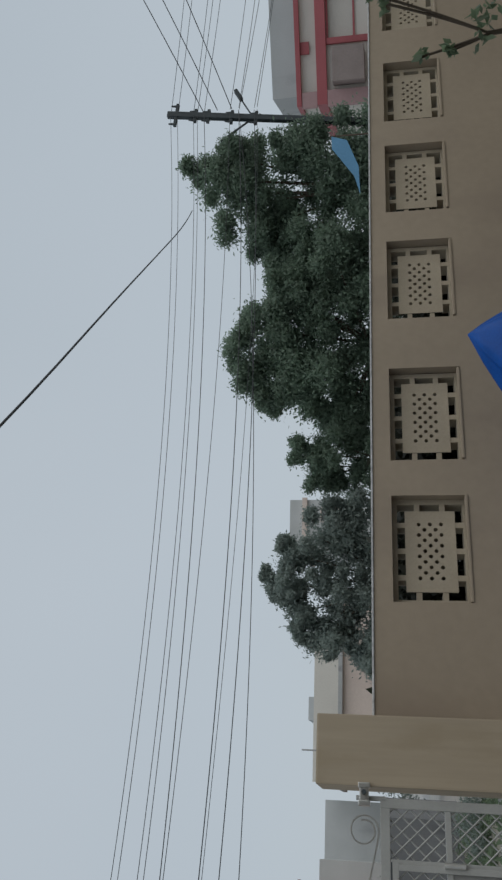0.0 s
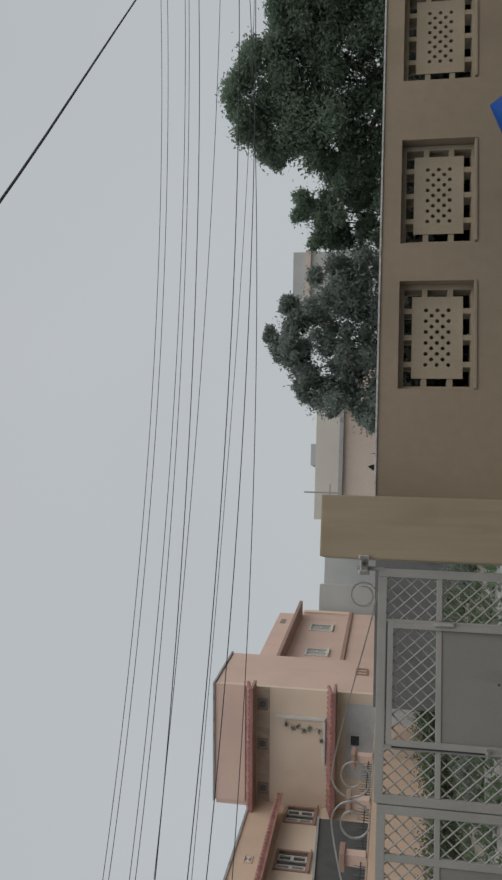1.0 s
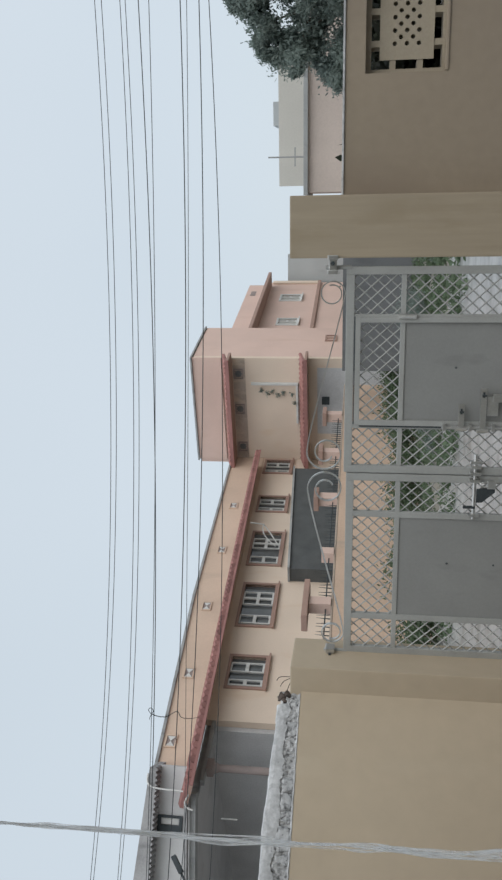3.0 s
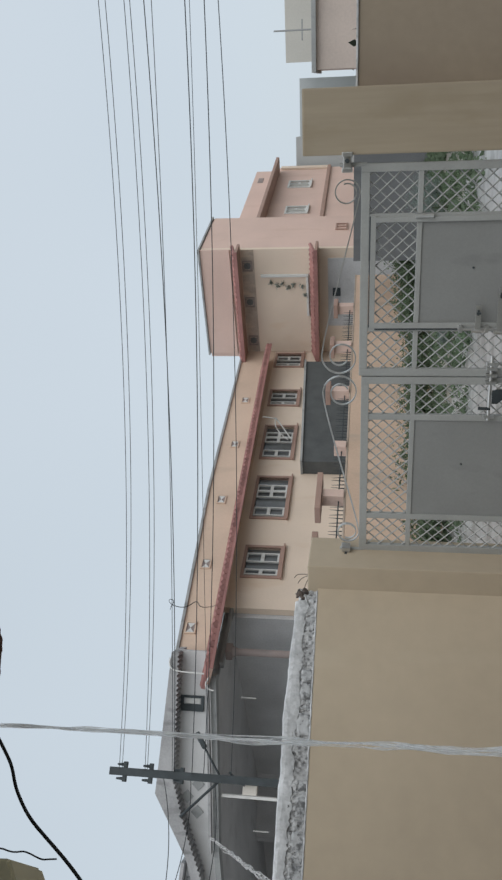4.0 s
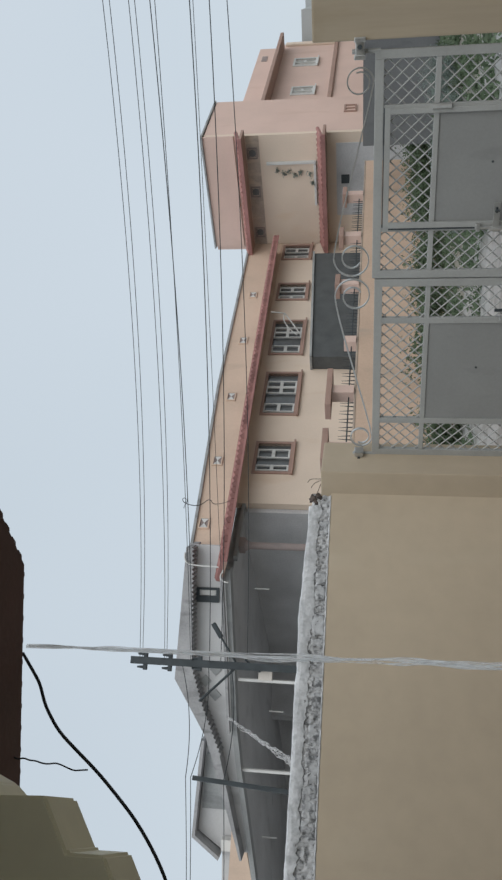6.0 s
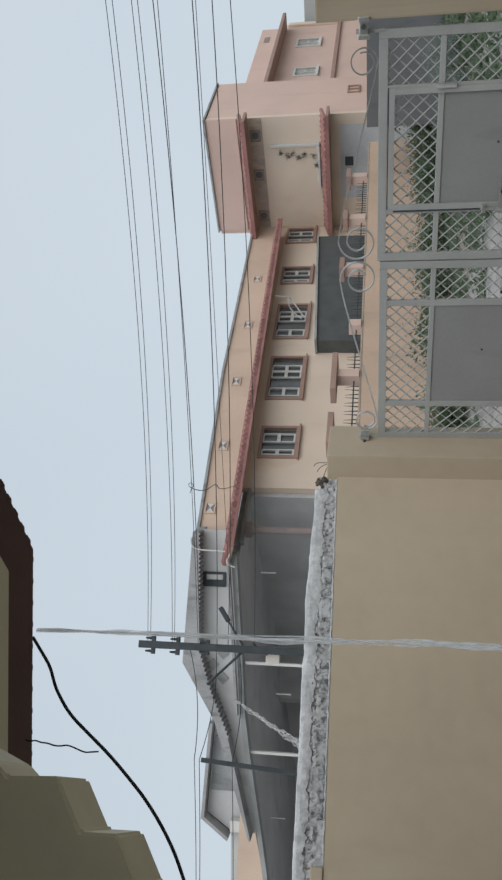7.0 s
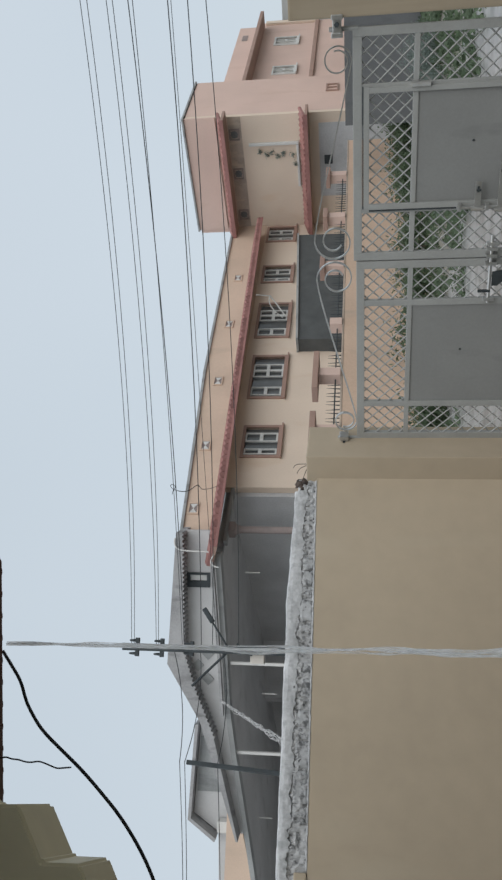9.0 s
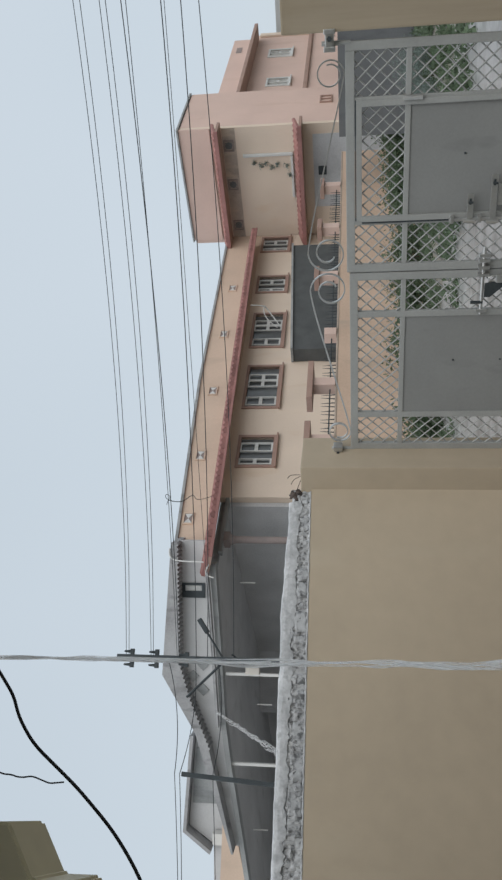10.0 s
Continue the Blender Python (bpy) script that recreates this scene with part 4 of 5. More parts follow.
# ---- the school's compound wall with railings, and its verge ----
def compound():
    th = thing("compound_wall", SCHOOL, "low peach compound wall with posts and spiked railing", "wall")
    part("wall_base", box(4.9, 5.12, -14, 16.0, 0, 2.44, 0.01), PEACH_WALL, th)
    part("wall_coping", box(4.89, 5.13, -14, 16.0, 2.443, 2.50, 0.02), STAINED, th, "rough weathered coping")
    posts = [(-12.0, 0.3), (-9.0, 0.3), (-6.0, 0.3), (-3.0, 0.3), (-0.25, 0.55), (1.96, 0.75), (4.2, 0.0), (7.2, 0.3), (10.2, 0.3), (13.2, 0.3)]
    for k, (y, cap) in enumerate(posts):
        post = part("post", box(4.84, 5.18, y - 0.15, y + 0.15, 2.503, 3.08 if cap else 2.85, 0.01), PEACH_PINK, th)
        if cap:
            part("post_cap", box(4.74, 5.28, y - cap, y + cap, 3.083, 3.24, 0.02), RED_BROWN, post, "wide brown cap")
        if k == len(posts) - 1:
            break
        y2 = posts[k + 1][0]
        rail = part("rail", bar((5.0, y + 0.15, 2.64), (5.0, y2 - 0.15, 2.64), 0.018, 6), IRON, th)
        n = int((y2 - y - 0.4) / 0.16)
        for j in range(n):
            yy = y + 0.25 + j * 0.16
            part("spike", bar((5.0, yy, 2.505), (5.0, yy + 0.03 * (1 if j % 2 else -1), 2.86), 0.017, 5, None, 0.004), IRON, rail)


compound()


# ---- trees ----
def tree(name, base, blobs, per, size, material, label, seed, trunk_r=0.16, droop=0.0):
    th = thing(name, pose(*base), label, "tree", "trees behind the boundary wall")
    rng = random.Random(seed)
    top = max(b[0][2] for b in blobs)
    bm = bmesh.new()
    pts = [Vector((0, 0, 0)), Vector((0.1, 0.05, top * 0.25)), Vector((-0.05, 0.1, top * 0.5)), Vector((0, 0, top * 0.8))]
    for i in range(3):
        bar(pts[i], pts[i + 1], trunk_r * (1 - 0.27 * i), 8, bm, trunk_r * (1 - 0.27 * (i + 1)))
    trunk = part("trunk", bm, BARK, th)
    for c, r in blobs:
        start = pts[1].lerp(pts[2], rng.random())
        part("limb", bar(start, Vector(c), trunk_r * 0.35, 6, None, 0.02), BARK, trunk)
    full = []
    for c, r in blobs:
        full.append((c, r))
        for k in range(12):
            d = Vector((rng.gauss(0, 1), rng.gauss(0, 1), rng.gauss(0, 0.8))).normalized()
            far = 1.35 if droop and k % 2 else 1.0
            full.append((tuple(Vector(c) + d * r * rng.uniform(0.5, far)), r * rng.uniform(0.25, 0.5) * (0.7 if far > 1 else 1)))
    leaf_cloud("crown", full, per, size, material, th, seed, "", droop)
    return th


def blob_tree(name, ray0, heights, label, seed, material=LEAF, per=260, size=0.17, trunk_r=0.16, droop=0.0):
    bx, by = ray0
    return tree(name, (bx, by, 0), heights, per, size, material, label, seed, trunk_r, droop)


def spread(*rows, side=(0.72, -0.69), lift=0.5):
    """Crown clumps from rows of sideways offset, depth, height and radius."""
    return [((u * side[0] + v * side[1], u * side[1] - v * side[0], z + lift), r) for u, v, z, r in rows]


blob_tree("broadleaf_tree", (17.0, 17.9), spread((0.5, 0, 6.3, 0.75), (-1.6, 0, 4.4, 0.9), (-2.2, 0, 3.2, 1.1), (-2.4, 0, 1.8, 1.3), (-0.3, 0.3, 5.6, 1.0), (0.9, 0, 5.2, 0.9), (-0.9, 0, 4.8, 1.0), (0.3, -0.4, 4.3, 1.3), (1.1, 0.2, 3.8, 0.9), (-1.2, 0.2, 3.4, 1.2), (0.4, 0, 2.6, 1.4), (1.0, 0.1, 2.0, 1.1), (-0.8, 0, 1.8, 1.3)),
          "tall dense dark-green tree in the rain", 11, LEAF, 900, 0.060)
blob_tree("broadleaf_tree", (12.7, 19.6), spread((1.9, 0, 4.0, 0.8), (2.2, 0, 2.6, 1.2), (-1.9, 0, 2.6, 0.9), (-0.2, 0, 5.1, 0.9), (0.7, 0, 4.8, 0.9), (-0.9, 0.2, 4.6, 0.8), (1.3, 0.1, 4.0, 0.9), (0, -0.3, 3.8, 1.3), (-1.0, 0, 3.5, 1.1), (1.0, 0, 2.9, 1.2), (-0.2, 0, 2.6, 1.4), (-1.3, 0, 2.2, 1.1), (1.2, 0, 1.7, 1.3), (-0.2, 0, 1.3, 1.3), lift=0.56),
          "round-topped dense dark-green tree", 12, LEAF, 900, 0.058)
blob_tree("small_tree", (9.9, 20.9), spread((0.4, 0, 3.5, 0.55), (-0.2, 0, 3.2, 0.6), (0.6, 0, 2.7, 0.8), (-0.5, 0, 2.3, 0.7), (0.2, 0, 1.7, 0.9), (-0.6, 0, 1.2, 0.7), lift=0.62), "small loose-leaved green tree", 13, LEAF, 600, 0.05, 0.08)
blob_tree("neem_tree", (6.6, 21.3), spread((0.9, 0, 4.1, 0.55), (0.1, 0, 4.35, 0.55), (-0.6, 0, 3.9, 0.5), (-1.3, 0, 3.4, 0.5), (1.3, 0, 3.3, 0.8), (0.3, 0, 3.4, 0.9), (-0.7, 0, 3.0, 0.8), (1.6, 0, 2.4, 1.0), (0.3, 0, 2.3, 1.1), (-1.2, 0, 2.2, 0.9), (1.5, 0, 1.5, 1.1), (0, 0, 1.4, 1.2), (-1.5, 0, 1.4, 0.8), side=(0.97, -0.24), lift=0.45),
          "feathery grey-green tree with drooping sprays", 14, LEAF_HAZED, 700, 0.058, 0.1, 0.7)


def verge():
    rng = random.Random(8)
    for k in range(24):
        y = -5 + k * 1.1 + rng.uniform(-0.4, 0.4)
        p = SCHOOL @ Vector((6.0 + rng.uniform(-0.3, 0.8), y, 0))
        th = thing("shrub", Matrix.Translation(p), "bushy green shrub on the road verge", "shrub", "shrubs along the school wall")
        r = rng.uniform(0.48, 0.72)
        part("stem", bar((0, 0, 0), (0, 0, 0.5), 0.03, 6, None, 0.01), BARK, th)
        leaf_cloud("foliage", [((0, 0, r), r), ((0.35, 0.3, r * 0.8), r * 0.8), ((-0.35, -0.3, r * 0.7), r * 0.7)], 420, 0.07, LEAF_GRASS, th, 40 + k)
    for k in range(9):
        p = Vector((rng.uniform(-3.6, 1.4), rng.uniform(18.5, 28.5), 0))
        th = thing("shrub", Matrix.Translation(p), "low weedy shrub on the open lane side", "shrub", "shrubs along the school wall")
        r = rng.uniform(0.3, 0.55)
        part("stem", bar((0, 0, 0), (0, 0, 0.4), 0.025, 6, None, 0.01), BARK, th)
        leaf_cloud("foliage", [((0, 0, r), r), ((0.4, 0.2, r * 0.7), r * 0.8), ((-0.4, -0.2, r * 0.6), r * 0.7)], 900, 0.032, LEAF_HAZED, th, 140 + k)
    blobs = []
    for k in range(420):
        blobs.append(((rng.uniform(-4.5, 1.8), rng.uniform(15.5, 29.5), 0.06), 0.26))
    for k in range(500):
        p = SCHOOL @ Vector((rng.uniform(5.3, 8.5), rng.uniform(-12, 24), 0.05))
        blobs.append(((p.x, p.y, 0.05), 0.22))
    g = leaf_cloud("verge_grass", blobs, 26, 0.09, LEAF_GRASS, None, 77)
    tagged(g, "long wet grass and weeds on the verge", "grass", kind="stuff")


verge()


# ---- poles and wires ----
def utility_pole(x, y, h, label, arms, lamp=False, box_at=None, yaw=0, width=0.16, lean=(0, 0)):
    up = Vector((lean[0], lean[1], h)).to_track_quat("Z", "Y").to_matrix().to_4x4()
    th = thing("utility_pole", Matrix.Translation((x - lean[0], y - lean[1], 0)) @ up @ Matrix.Rotation(radians(yaw), 4, "Z"), label, "utility pole")
    part("pole", along_y(box(-width / 2, width / 2, -min(0.07, width * 0.55), min(0.07, width * 0.55), 0, h, 0.012)), IRON, th)
    for z, w in arms:
        a = part("cross_arm", box(-0.05, 0.05, -w, w, z - 0.05, z + 0.03, 0.008), IRON, th)
        for s in (-1, 1):
            part("insulator", bar((0, s * (w - 0.06), z + 0.03), (0, s * (w - 0.06), z + 0.17), 0.035, 8, None, 0.02), IRON, a, "dark pin insulator")
    if lamp:
        part("lamp_arm", bar((0, 0, h - 2.4), (0, 0.60, h - 1.98), 0.022, 8), IRON, th)
        head = part("lamp_head", box(-0.07, 0.07, 0.0, 0.36, -0.05, 0.05, 0.02), IRON, th, "dark street-lamp head")
        head.matrix_basis = Matrix.Translation((0, 0.58, h - 2.0)) @ Matrix.Rotation(radians(35), 4, "X")
        part("stay_arm", bar((0, 0, h - 2.4), (0.0, -0.78, h - 1.6), 0.028, 8), IRON, th)
        part("stay_arm", bar((0, -0.1, h - 2.9), (0.0, 0.14, h - 2.55), 0.02, 6), IRON, th)
    if box_at:
        part("meter_box", box(-0.24, -0.08, -0.27, 0.0, box_at - 0.20, box_at + 0.10, 0.015), HOUSE_CREAM, th, "small pale metal box")
    return th


PL, PR, P2 = (-11.55, 13.5), (18.45, 16.15), (-11.95, 10.9)
utility_pole(*PL, 7.2, "dark steel utility pole with cross-arms and street lamp", [(6.88, 0.2), (6.32, 0.2), (5.65, 0.16)], True, 4.25, 135)
utility_pole(*P2, 5.33, "leaning dark steel joist pole", [], False, None, 45, 0.085, (0.42, 0.1))
utility_pole(*PR, 7.86, "dark steel utility pole laden with many wires", [(7.62, 0.35), (7.08, 0.2), (6.72, 0.2), (6.07, 0.2), (5.4, 0.2)], True, None, 220, 0.16, (0.58, -0.68))


def wire(p, q, drop, r=0.012, label="thin black overhead wire along the lane"):
    ob = curve("power_line", sag(p, q, drop), r, RUBBER)
    return tagged(ob, label, "wire", "overhead wires")


# heights of each wire at five stations along the lane, its sideways offset and its radius
SPANS = [((6.99, 6.30, 6.38, 7.00, 7.70), -0.02, 0.006), ((6.94, 6.21, 6.28, 6.86, 7.52), 0.02, 0.006), ((6.43, 5.87, 5.95, 6.46, 7.06), -0.02, 0.006), ((6.39, 5.78, 5.88, 6.38, 6.96), 0.02, 0.006),
         ((5.80, 5.48, 5.64, 6.17, 6.76), -0.015, 0.008), ((5.85, 5.49, 5.44, 5.70, 6.05), 0.015, 0.006), ((5.42, 4.94, 4.92, 5.30, 5.80), -0.02, 0.0085), ((5.07, 4.88, 4.81, 4.95, 5.30), 0.0, 0.005),
         ((5.18, 4.64, 4.62, 4.95, 5.38), 0.02, 0.008), ((4.60, 4.26, 4.49, 5.10, 5.80), 0.03, 0.007)]
STATIONS = (-11.5, -3.0, 6.0, 13.0, 18.35)
for k, (zs, off, r) in enumerate(SPANS):
    fit_z = np.polyfit(STATIONS, zs, 3)
    pts = [(x, PL[1] + (x - PL[0]) * (PR[1] - PL[1]) / (PR[0] - PL[0]) + off, float(np.polyval(fit_z, x))) for x in np.linspace(-11.5, 18.35, 22)]
    tagged(curve("power_line", pts, r, RUBBER), "thin black overhead wire along the lane", "wire", "overhead wires")
    wire((PR[0], PR[1] + off, zs[4]), (PR[0] + 26, PR[1] - 3 + 3 * off, zs[4] + 0.9 - 0.25 * k), 0.4, 0.008)
# a tap wire tied to the lane wire runs back to the school's parapet
tap = [Vector((-7.5, 13.75, 5.62)), Vector((-7.65, 13.8, 5.40)), Vector((-7.9, 14.6, 5.30)), Vector((-9.5, 16.6, 5.75)), SCHOOL @ Vector((1.0, 1.6, 6.3))]
tagged(curve("tap_wire", tap, 0.008, RUBBER), "thin tap wire from the lane wire to the school", "wire", "overhead wires")
tagged(curve("wire_tail", [(-7.5, 13.75, 5.62), (-7.43, 13.75, 5.69), (-7.36, 13.75, 5.62), (-7.44, 13.75, 5.56), (-7.52, 13.75, 5.63), (-7.62, 13.75, 5.66)], 0.006, RUBBER), "curled loose end of wire twisted at a joint", "wire", "overhead wires")
for zl, z2 in ((5.45, 5.35), (4.95, 4.7), (6.05, 5.45)):
    wire((PL[0], PL[1], zl), (P2[0], P2[1], z2), 0.12, 0.008)
    wire((P2[0], P2[1], z2), (-20, 1.0 + 1.5 * (zl - 5.4), z2 - 0.2), 0.3, 0.007)
wire((PR[0], PR[1], 6.8), (27, 9, 12.5), 0.1, 0.012, "thin wire rising to a farther pole")
wire((PR[0], PR[1], 6.4), (27, 10, 11.5), 0.1, 0.012, "thin wire rising to a farther pole")
wire((PR[0], PR[1], 6.0), (28, 11, 10.5), 0.1, 0.012, "thin wire rising to a farther pole")


far_pole = thing("utility_pole", pose(5.95, 52.4, 0), "thin far pole with a short cross-arm, pale in the rain", "utility pole")
part("pole", bar((0, 0, 0), (0, 0, 7.63), 0.06, 8, None, 0.045), GREY_CONC, far_pole)
part("cross_arm", box(-0.55, 0.55, -0.04, 0.04, 5.95, 6.03, 0.01), GREY_CONC, far_pole)


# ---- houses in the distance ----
# Far pink and red greyed towards the rain haze.
FAR_PINK = surf("hazed_far_pink", (0.56, 0.48, 0.43), 0.8, 0.12, 0.4, 10, 0.1, stain=(0.48, 0.40, 0.36))
FAR_RED = surf("hazed_far_red", (0.42, 0.28, 0.28), 0.8, 0.1, 0.4, 10, 0.1)

def house(name, m, w, d, h, wall, label, bands=(), wins=(), parapet=0.0, trim=HOUSE_RED, pane=GLASS):
    """A flat-roofed house, its front towards -y, w wide and d deep."""
    th = thing(name, m, label, "house")
    holes = [(x - a / 2, x + a / 2, z, z + b) for x, z, a, b in wins]
    part("front_wall", holes_slab(0, w, 0, h, holes, 0, 0.25), wall, th)
    part("side_wall", box(0, 0.25, 0.253, d, 0, h), wall, th)
    part("side_wall", box(w - 0.25, w, 0.253, d, 0, h), wall, th)
    part("back_wall", box(0.253, w - 0.253, d - 0.25, d, 0, h), wall, th)
    part("roof", box(0.253, w - 0.253, 0.253, d - 0.253, h - 0.3, h - 0.1), GREY_CONC, th)
    for z, t in bands:
        part("band", box(-0.12, w + 0.12, -0.25, -0.003, z, z + t, 0.02), trim, th)
        part("band", box(-0.12, -0.003, 0, d, z, z + t, 0.02), trim, th)
    for x, z, a, b in wins:
        win = part("window", holes_slab(x - a / 2 - 0.08, x + a / 2 + 0.08, z - 0.08, z + b + 0.08, [(x - a / 2, x + a / 2, z, z + b)], -0.06, 0.1), trim, th)
        part("pane", box(x - a / 2, x + a / 2, 0.12, 0.14, z, z + b), pane, win)
    return th


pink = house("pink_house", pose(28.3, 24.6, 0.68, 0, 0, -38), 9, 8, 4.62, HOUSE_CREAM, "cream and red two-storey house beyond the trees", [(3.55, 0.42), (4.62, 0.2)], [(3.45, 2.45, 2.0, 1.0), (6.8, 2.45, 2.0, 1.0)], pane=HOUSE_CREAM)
part("plinth", box(-0.1, 9.1, -0.3, 8.1, -0.68, -0.003), GREY_CONC, pink)
part("corner_pier", box(-0.2, 0.42, -0.27, -0.003, 0, 3.54), FAR_RED, pink, "pale pink corner pier")
part("corner_pier", box(-0.2, 0.42, -0.2, -0.003, 3.98, 4.61), FAR_RED, pink, "pale pink corner pier")
part("window_frame", box(2.2, 2.44, -0.18, -0.003, 1.4, 3.54, 0.01), HOUSE_RED, pink)
part("window_frame", box(4.46, 5.75, -0.18, -0.003, 1.4, 3.54, 0.01), HOUSE_RED, pink)
part("wall_plaque", box(1.92, 2.39, -0.1, -0.003, 4.25, 4.61, 0.01), HOUSE_RED, pink, "red painted wall panel")
part("porch_canopy", box(0.6, 1.9, -0.9, -0.02, 2.0, 3.3, 0.03), COLUMN, pink, "brown block of the porch canopy")
part("porch_base", box(-0.2, 9.0, -0.7, -0.3, 0.02, 1.4, 0.02), FAR_RED, pink)
part("stair_tower", box(0.4, 8.8, 0.4, 5.0, 4.83, 5.9), HOUSE_GREY, pink, "grey stair tower on the roof")
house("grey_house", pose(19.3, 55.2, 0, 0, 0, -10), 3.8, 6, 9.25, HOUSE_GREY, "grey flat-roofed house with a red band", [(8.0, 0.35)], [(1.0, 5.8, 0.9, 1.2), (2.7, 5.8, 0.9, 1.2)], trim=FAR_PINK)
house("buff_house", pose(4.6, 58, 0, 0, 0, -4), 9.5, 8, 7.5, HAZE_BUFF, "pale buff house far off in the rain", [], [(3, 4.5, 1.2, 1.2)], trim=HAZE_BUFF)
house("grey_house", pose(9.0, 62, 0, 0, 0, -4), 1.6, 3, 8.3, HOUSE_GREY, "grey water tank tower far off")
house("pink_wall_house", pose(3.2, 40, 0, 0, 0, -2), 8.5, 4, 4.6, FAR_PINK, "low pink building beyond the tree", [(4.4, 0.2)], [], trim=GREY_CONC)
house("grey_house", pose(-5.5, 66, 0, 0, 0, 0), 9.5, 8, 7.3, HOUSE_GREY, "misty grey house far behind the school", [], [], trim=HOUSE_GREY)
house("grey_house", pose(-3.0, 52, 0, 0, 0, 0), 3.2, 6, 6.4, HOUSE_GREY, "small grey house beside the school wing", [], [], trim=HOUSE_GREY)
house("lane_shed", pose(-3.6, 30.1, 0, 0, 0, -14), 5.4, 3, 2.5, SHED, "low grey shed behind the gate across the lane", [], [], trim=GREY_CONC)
far = leaf_cloud("far_trees", [((-2 + 1.2 * k, 46 + (k % 3), 1.5 + 0.5 * (k % 2)), 1.2) for k in range(9)], 700, 0.085, LEAF_HAZED, None, 91)
tagged(far, "hazy line of far shrubs and trees", "trees", kind="stuff")
tarp = thing("blue_sheet", pose(14.9, 14.85, 0, 0, 0, -44), "faded blue plastic sheet hung on a pole", "tarpaulin")
part("sheet", prism([(0.52, 3.12), (0.25, 3.12), (-0.38, 2.63), (-0.80, 2.50), (-0.17, 2.52), (0.42, 2.77)], 0, 0.02), BLUE_SHEET, tarp)
part("pole", bar((0.52, 0.03, 0), (0.52, 0.03, 3.16), 0.02, 6), BARK, tarp)


# ---- the house the camera stands before: eave, stepped bracket, wall behind ----
def own_house():
    th = thing("veranda_house", pose(0, 0, 0), "ochre plastered veranda with maroon tiled eave and stepped bracket", "house")
    # eave: a slab with two free edges that meet in a corner, level at 3.2 m
    zc = 3.2
    poly = [(-0.51, 2.96), (0.0, 2.83), (2.6, 1.0), (3.6, -3.5), (-3.6, -3.5), (-3.6, 1.2), (-1.20, 2.567)]
    bm = bmesh.new()
    lo = [bm.verts.new((x, y, zc)) for x, y in poly]
    hi = [bm.verts.new((x, y, zc + 0.12)) for x, y in poly]
    bm.faces.new(lo[::-1])
    bm.faces.new(hi)
    for i in range(len(poly)):
        j = (i + 1) % len(poly)
        bm.faces.new([lo[i], lo[j], hi[j], hi[i]])
    bmesh.ops.recalc_face_normals(bm, faces=bm.faces)
    eave = part("eave", bm, MAROON, th, "dark maroon eave slab with a bumpy drip edge")
    for a, b in ((poly[0], poly[1]), (poly[1], poly[2]), (poly[6], poly[0]), (poly[5], poly[6])):
        p, q = Vector((*a, zc + 0.02)), Vector((*b, zc + 0.02))
        n = max(2, int((q - p).length / 0.075))
        bm = bmesh.new()
        for k in range(n):
            c = p.lerp(q, (k + 0.5) / n)
            s = bmesh.new()
            bmesh.ops.create_uvsphere(s, u_segments=8, v_segments=5, radius=0.03)
            s.transform(Matrix.Translation(c) @ Matrix.Diagonal((1, 1, 0.6, 1)))
            merge(bm, s)
        part("drip_edge", bm, MAROON, eave, "row of small rounded tile ends", True)
    # beam under the slab and the stepped bracket of the veranda arch
    bm = bmesh.new()
    ring = [(-0.24, 2.607), (-0.342, 2.638), (-1.6, 1.925), (-1.5, 1.72), (-0.2, 2.42)]
    lo = [bm.verts.new((x, y, 3.12)) for x, y in ring]
    hi = [bm.verts.new((x, y, 3.198)) for x, y in ring]
    bm.faces.new(lo)
    bm.faces.new(hi[::-1])
    for i in range(len(ring)):
        bm.faces.new([lo[i], hi[i], hi[(i + 1) % len(ring)], lo[(i + 1) % len(ring)]])
    bmesh.ops.recalc_face_normals(bm, faces=bm.faces)
    part("beam", bm, VERANDA, th)
    br = prism([(-0.10, 3.19), (-0.10, 2.92), (-0.051, 2.837), (-0.014, 2.742), (0.011, 2.71), (0.004, 2.601), (0.102, 2.537), (0.10, 2.461), (0.191, 2.405), (0.25, 2.33), (0.6, 2.30), (0.6, 3.19)], 0, 0.2)
    bmesh.ops.bevel(br, geom=list(br.edges), offset=0.006, segments=2, affect="EDGES")
    part("stepped_bracket", br, VERANDA, th, "stepped ochre plaster bracket", at=BRACKET_AT)
    part("veranda_column", box(0.603, 0.9, -0.04, 0.24, 0.02, 3.19, 0.01), VERANDA, th, at=BRACKET_AT)
    part("back_wall", box(-3.6, 4.2, -3.6, -3.3, 0.02, 3.195), VERANDA, th)
    part("upper_wall", box(-3.6, 4.2, -3.6, -3.3, 3.33, 6.2), VERANDA, th)
    # Unseen block, added only to darken the far end of the boundary wall.
    part("shade_block", box(7.2, 16.2, -3.6, 1.4, 0.02, 3.3), VERANDA, th, "unseen ochre block added to shade the boundary wall")
    return th


BRACKET_AT = Matrix.Translation((-0.30, 1.89, 0)) @ Matrix.Rotation(math.atan2(-0.81, -0.58), 4, "Z")
own_house()
wall_e = part("wall_east", box(16.77, 17.0, -4.5, 6.655, 0, 2.078), PLASTER)
tagged(wall_e, "beige plastered boundary wall", "wall", kind="structure")
wall_s = part("wall_south", box(-6.5, 17.0, -4.75, -4.503, 0, 2.6), PLASTER)
tagged(wall_s, "beige plastered rear boundary wall", "wall", kind="structure")

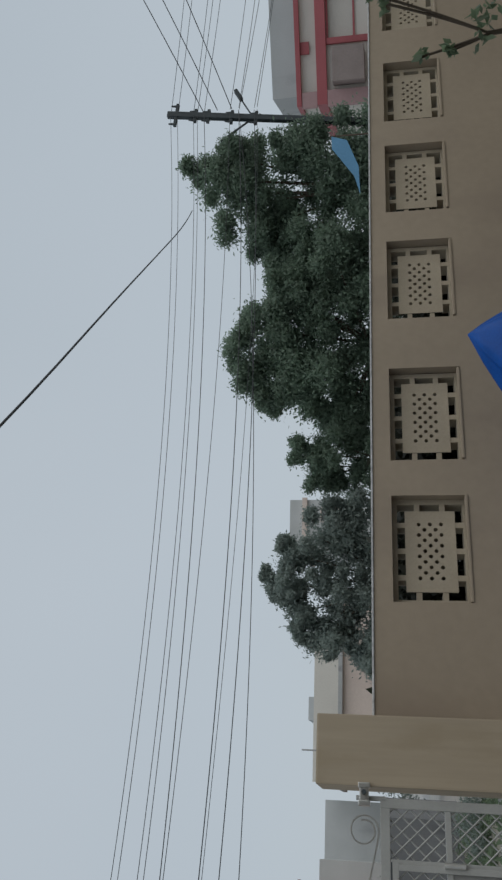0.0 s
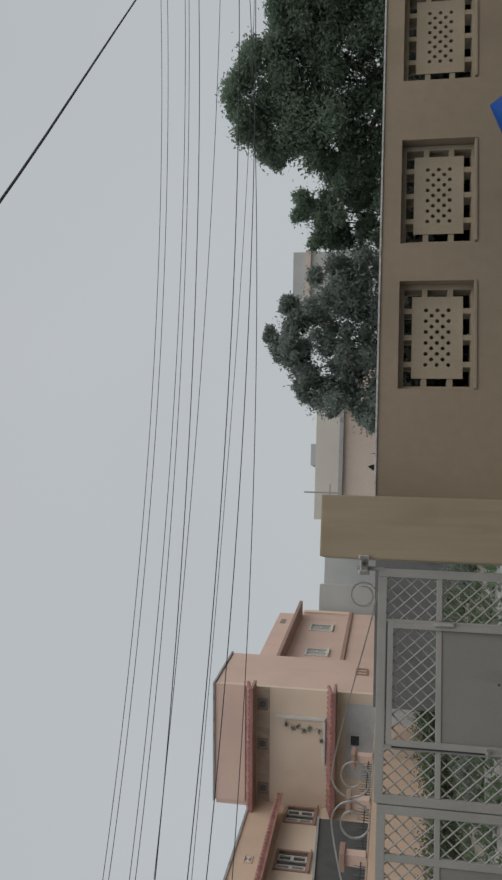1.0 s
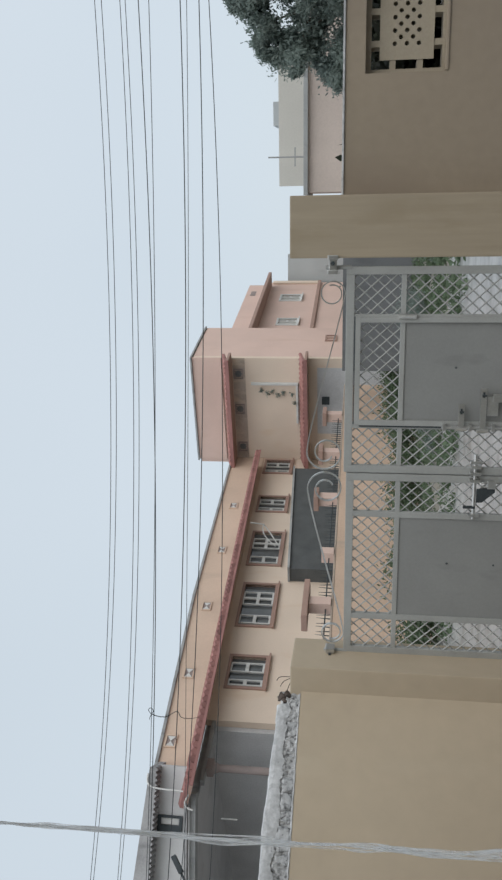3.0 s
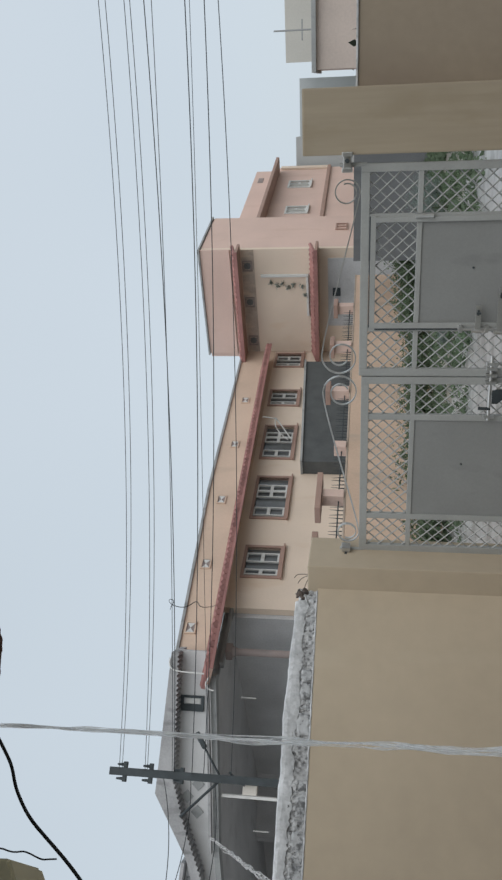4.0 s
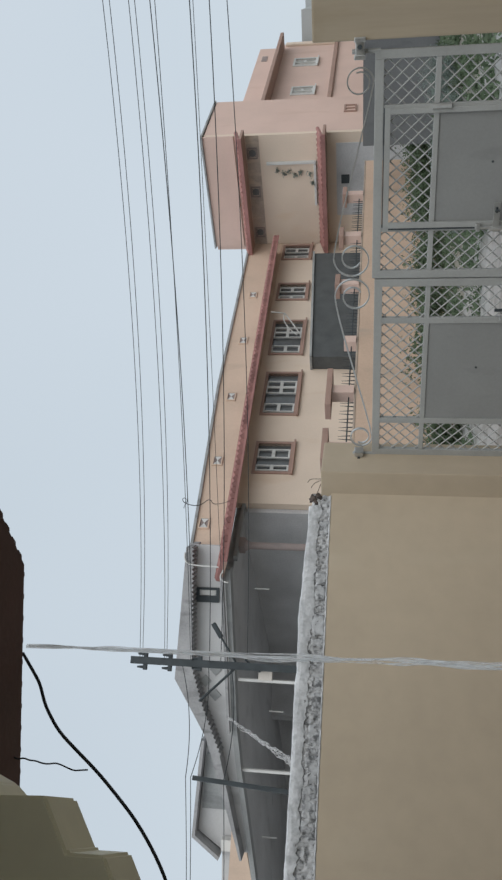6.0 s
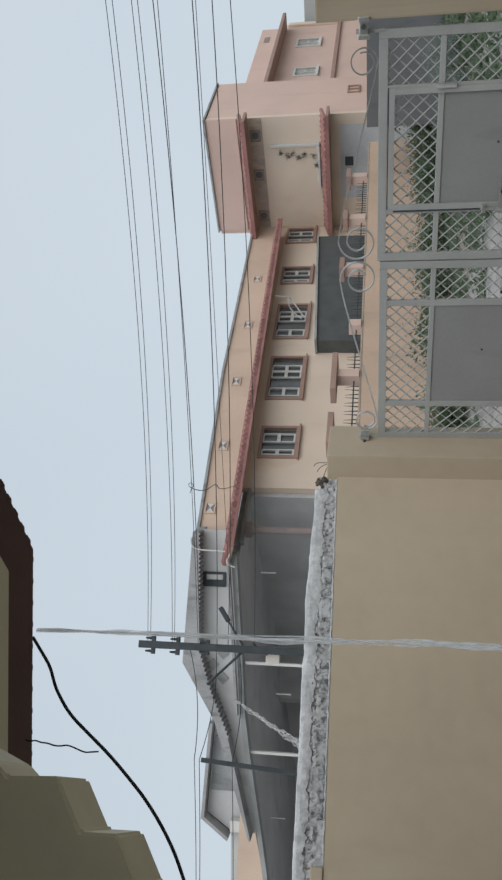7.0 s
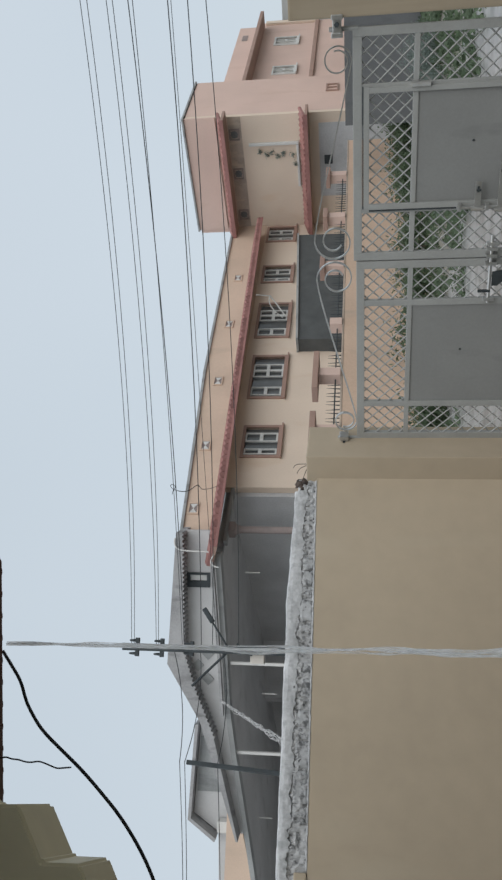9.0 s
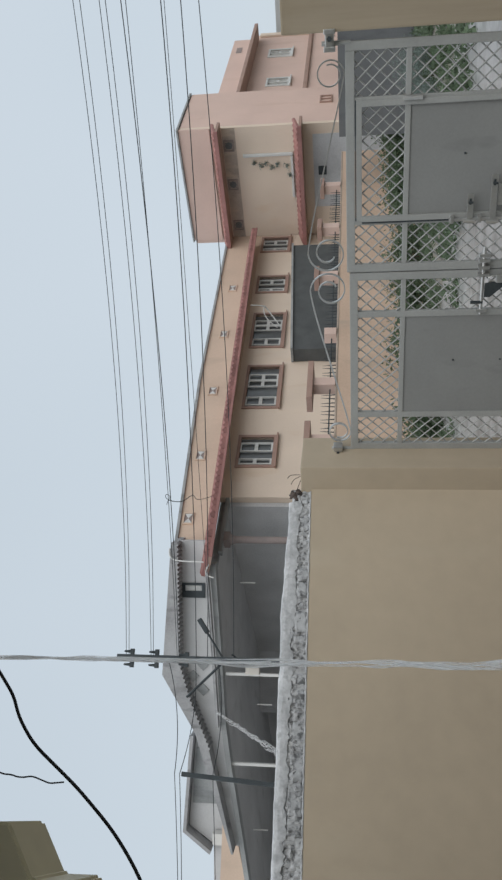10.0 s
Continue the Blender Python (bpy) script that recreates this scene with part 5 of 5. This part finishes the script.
# thick cable from the eave, and a frayed loose wire
cable = curve("service_cable", [(-0.824, 2.837, 3.221), (-0.862, 2.798, 3.177), (-0.896, 2.763, 3.139), (-0.936, 2.722, 3.117), (-0.963, 2.695, 3.095), (-1.008, 2.649, 3.046), (-1.052, 2.604, 2.965), (-1.094, 2.561, 2.887),
               (-1.137, 2.518, 2.82), (-1.196, 2.458, 2.732), (-1.278, 2.374, 2.643), (-1.357, 2.294, 2.586), (-1.5, 2.15, 2.50)], 0.0062, RUBBER)
tagged(cable, "thick black service cable hanging from the eave", "cable")
rng = random.Random(2)
fray = curve("loose_wire", [(-1.074 - 0.0015 * k + rng.uniform(-0.006, 0.006), 2.582 - 0.0015 * k + rng.uniform(-0.006, 0.006), 3.215 - 0.024 * k) for k in range(13)], 0.0028, RUBBER)
tagged(fray, "frayed thin wire hanging below the eave", "wire")
drop_wire = curve("drop_cable", [(16.59, 17.94, 7.35), (14.09, 15.76, 6.77), (9.71, 11.83, 5.99), (6.62, 8.98, 5.37), (3.43, 6.30, 4.94), (0.6, 3.9, 4.72), (-1.5, 1.6, 4.70), (-2.6, -3.35, 4.9)], 0.012, RUBBER)
tagged(drop_wire, "twisted black drop cable strung from the lane to the house", "cable")


# ---- rain water spilling from the eave ----
def stream(name, top, bottom, r0, r1, material, label, seed, strands=3, wander=0.03, spin=0.0):
    th = thing(name, pose(0, 0, 0), label, "water")
    for s in range(strands):
        bm, rings, n = bmesh.new(), [], 160
        for i in range(n + 1):
            f = i / n
            c = Vector(top).lerp(Vector(bottom), f)
            w = wander * (0.25 + f)
            c += Vector((w * noise.noise((f * 5, s * 0.45 + seed, 0)), w * noise.noise((f * 5, s * 0.45 + seed, 9)), 0))
            c += spin * (0.5 + f) * Vector((math.cos(f * 21 + s * 2.1 + 5 * noise.noise((f * 9, s, 2))), math.sin(f * 21 + s * 2.1), 0))
            r = (r0 + (r1 - r0) * f) * (0.55 + 1.1 * abs(noise.noise((f * 16, s * 3 + seed, 4))) + 0.35 * noise.noise((f * 45, s, seed)))
            r *= 1 + 2.6 * max(0.0, noise.noise((f * 13, s * 0.4 + seed, 6))) * min(1.0, f * 1.6)
            rings.append([bm.verts.new(c + Vector((math.cos(a) * r * (0.8 + 0.4 * noise.noise((f * 30, a, s))), math.sin(a) * r * 0.6, 0))) for a in [k * math.pi / 4 for k in range(8)]])
        for a, b in zip(rings, rings[1:]):
            for k in range(8):
                bm.faces.new([a[k], b[k], b[(k + 1) % 8], a[(k + 1) % 8]])
        bm.faces.new(rings[0][::-1])
        bm.faces.new(rings[-1])
        part("strand", bm, material, th, "", True)
    return th


stream("water_stream", (-0.807, 2.855, 3.21), (-0.75, 2.877, 0.03), 0.0055, 0.007, WATER, "white stream of rain water falling from the eave", 1, 6, 0.035, 0.007)
stream("roof_spout", HALL @ Vector((4.0, 0.45, 5.98)), HALL @ Vector((5.1, 0.7, 4.0)), 0.022, 0.04, WATER, "thin splashing spout of water from the hall roof", 20, 6, 0.16, 0.04)


# ---- blue tarpaulin and the plant by the wall ----
def tarp_heap():
    th = thing("tarpaulin", pose(3.87, 5.91, 0.02), "creased bright blue tarpaulin draped over a parked motorcycle", "tarpaulin")
    bm, rings = bmesh.new(), []
    for i in range(15):
        f = i / 14
        r = 0.002 + 0.64 * f ** 0.85
        z = 1.315 * (1 - f) + 0.0
        ring = []
        for k in range(48):
            a = 2 * math.pi * k / 48
            fold = 1 + 0.16 * math.sin(a * 7 + 2 * f) * f ** 0.5 + 0.10 * math.sin(a * 3 + 1) + 0.05 * noise.noise((math.cos(a) * 3, math.sin(a) * 3, f * 4))
            wide = 2.1 - 1.1 * math.cos(a)
            ring.append(bm.verts.new((math.cos(a) * r * fold * wide, math.sin(a) * r * fold * wide * 0.48, max(0.0, z + 0.05 * noise.noise((a * 2, f * 5, 3)) * f * (1 - f)))))
        rings.append(ring)
    for a, b in zip(rings, rings[1:]):
        for k in range(48):
            bm.faces.new([a[k], b[k], b[(k + 1) % 48], a[(k + 1) % 48]])
    bm.faces.new(rings[0])
    bmesh.ops.recalc_face_normals(bm, faces=bm.faces)
    part("sheet", bm, BLUE_TARP, th, "", True)
    curve("tie_rope", [(-0.5 + 0.93 * math.cos(radians(a)), 0.47 * math.sin(radians(a)), 0.52) for a in range(0, 360, 20)], 0.008, WHITE, th, True)


tarp_heap()


def plant():
    th = thing("shrub", pose(3.15, 2.85, 0.02), "sparse shrub with thin branches and few green leaves", "shrub")
    part("stem", bar((0, 0, 0), (-0.18, 0.0, 1.52), 0.014, 8, None, 0.008), BARK, th)
    tips = [(-0.14, -0.12, 1.85), (-0.24, 0.016, 1.73), (-0.13, -0.15, 1.89), (-0.22, 0.02, 1.64)]
    for i, t in enumerate(tips):
        mid = Vector((-0.18, 0, 1.52)).lerp(Vector(t), 0.5) + Vector((0.03, 0.02, -0.03))
        curve("branch", [(-0.18, 0, 1.51), mid, t], 0.0045, BARK, th)
    leaf_cloud("foliage", [(t, 0.03) for t in tips] + [((-0.2, 0.0, 1.53), 0.05), ((-0.16, -0.04, 1.54), 0.06), ((-0.13, -0.06, 1.50), 0.06)], 14, 0.022, LEAF_GRASS, th, 6)


plant()
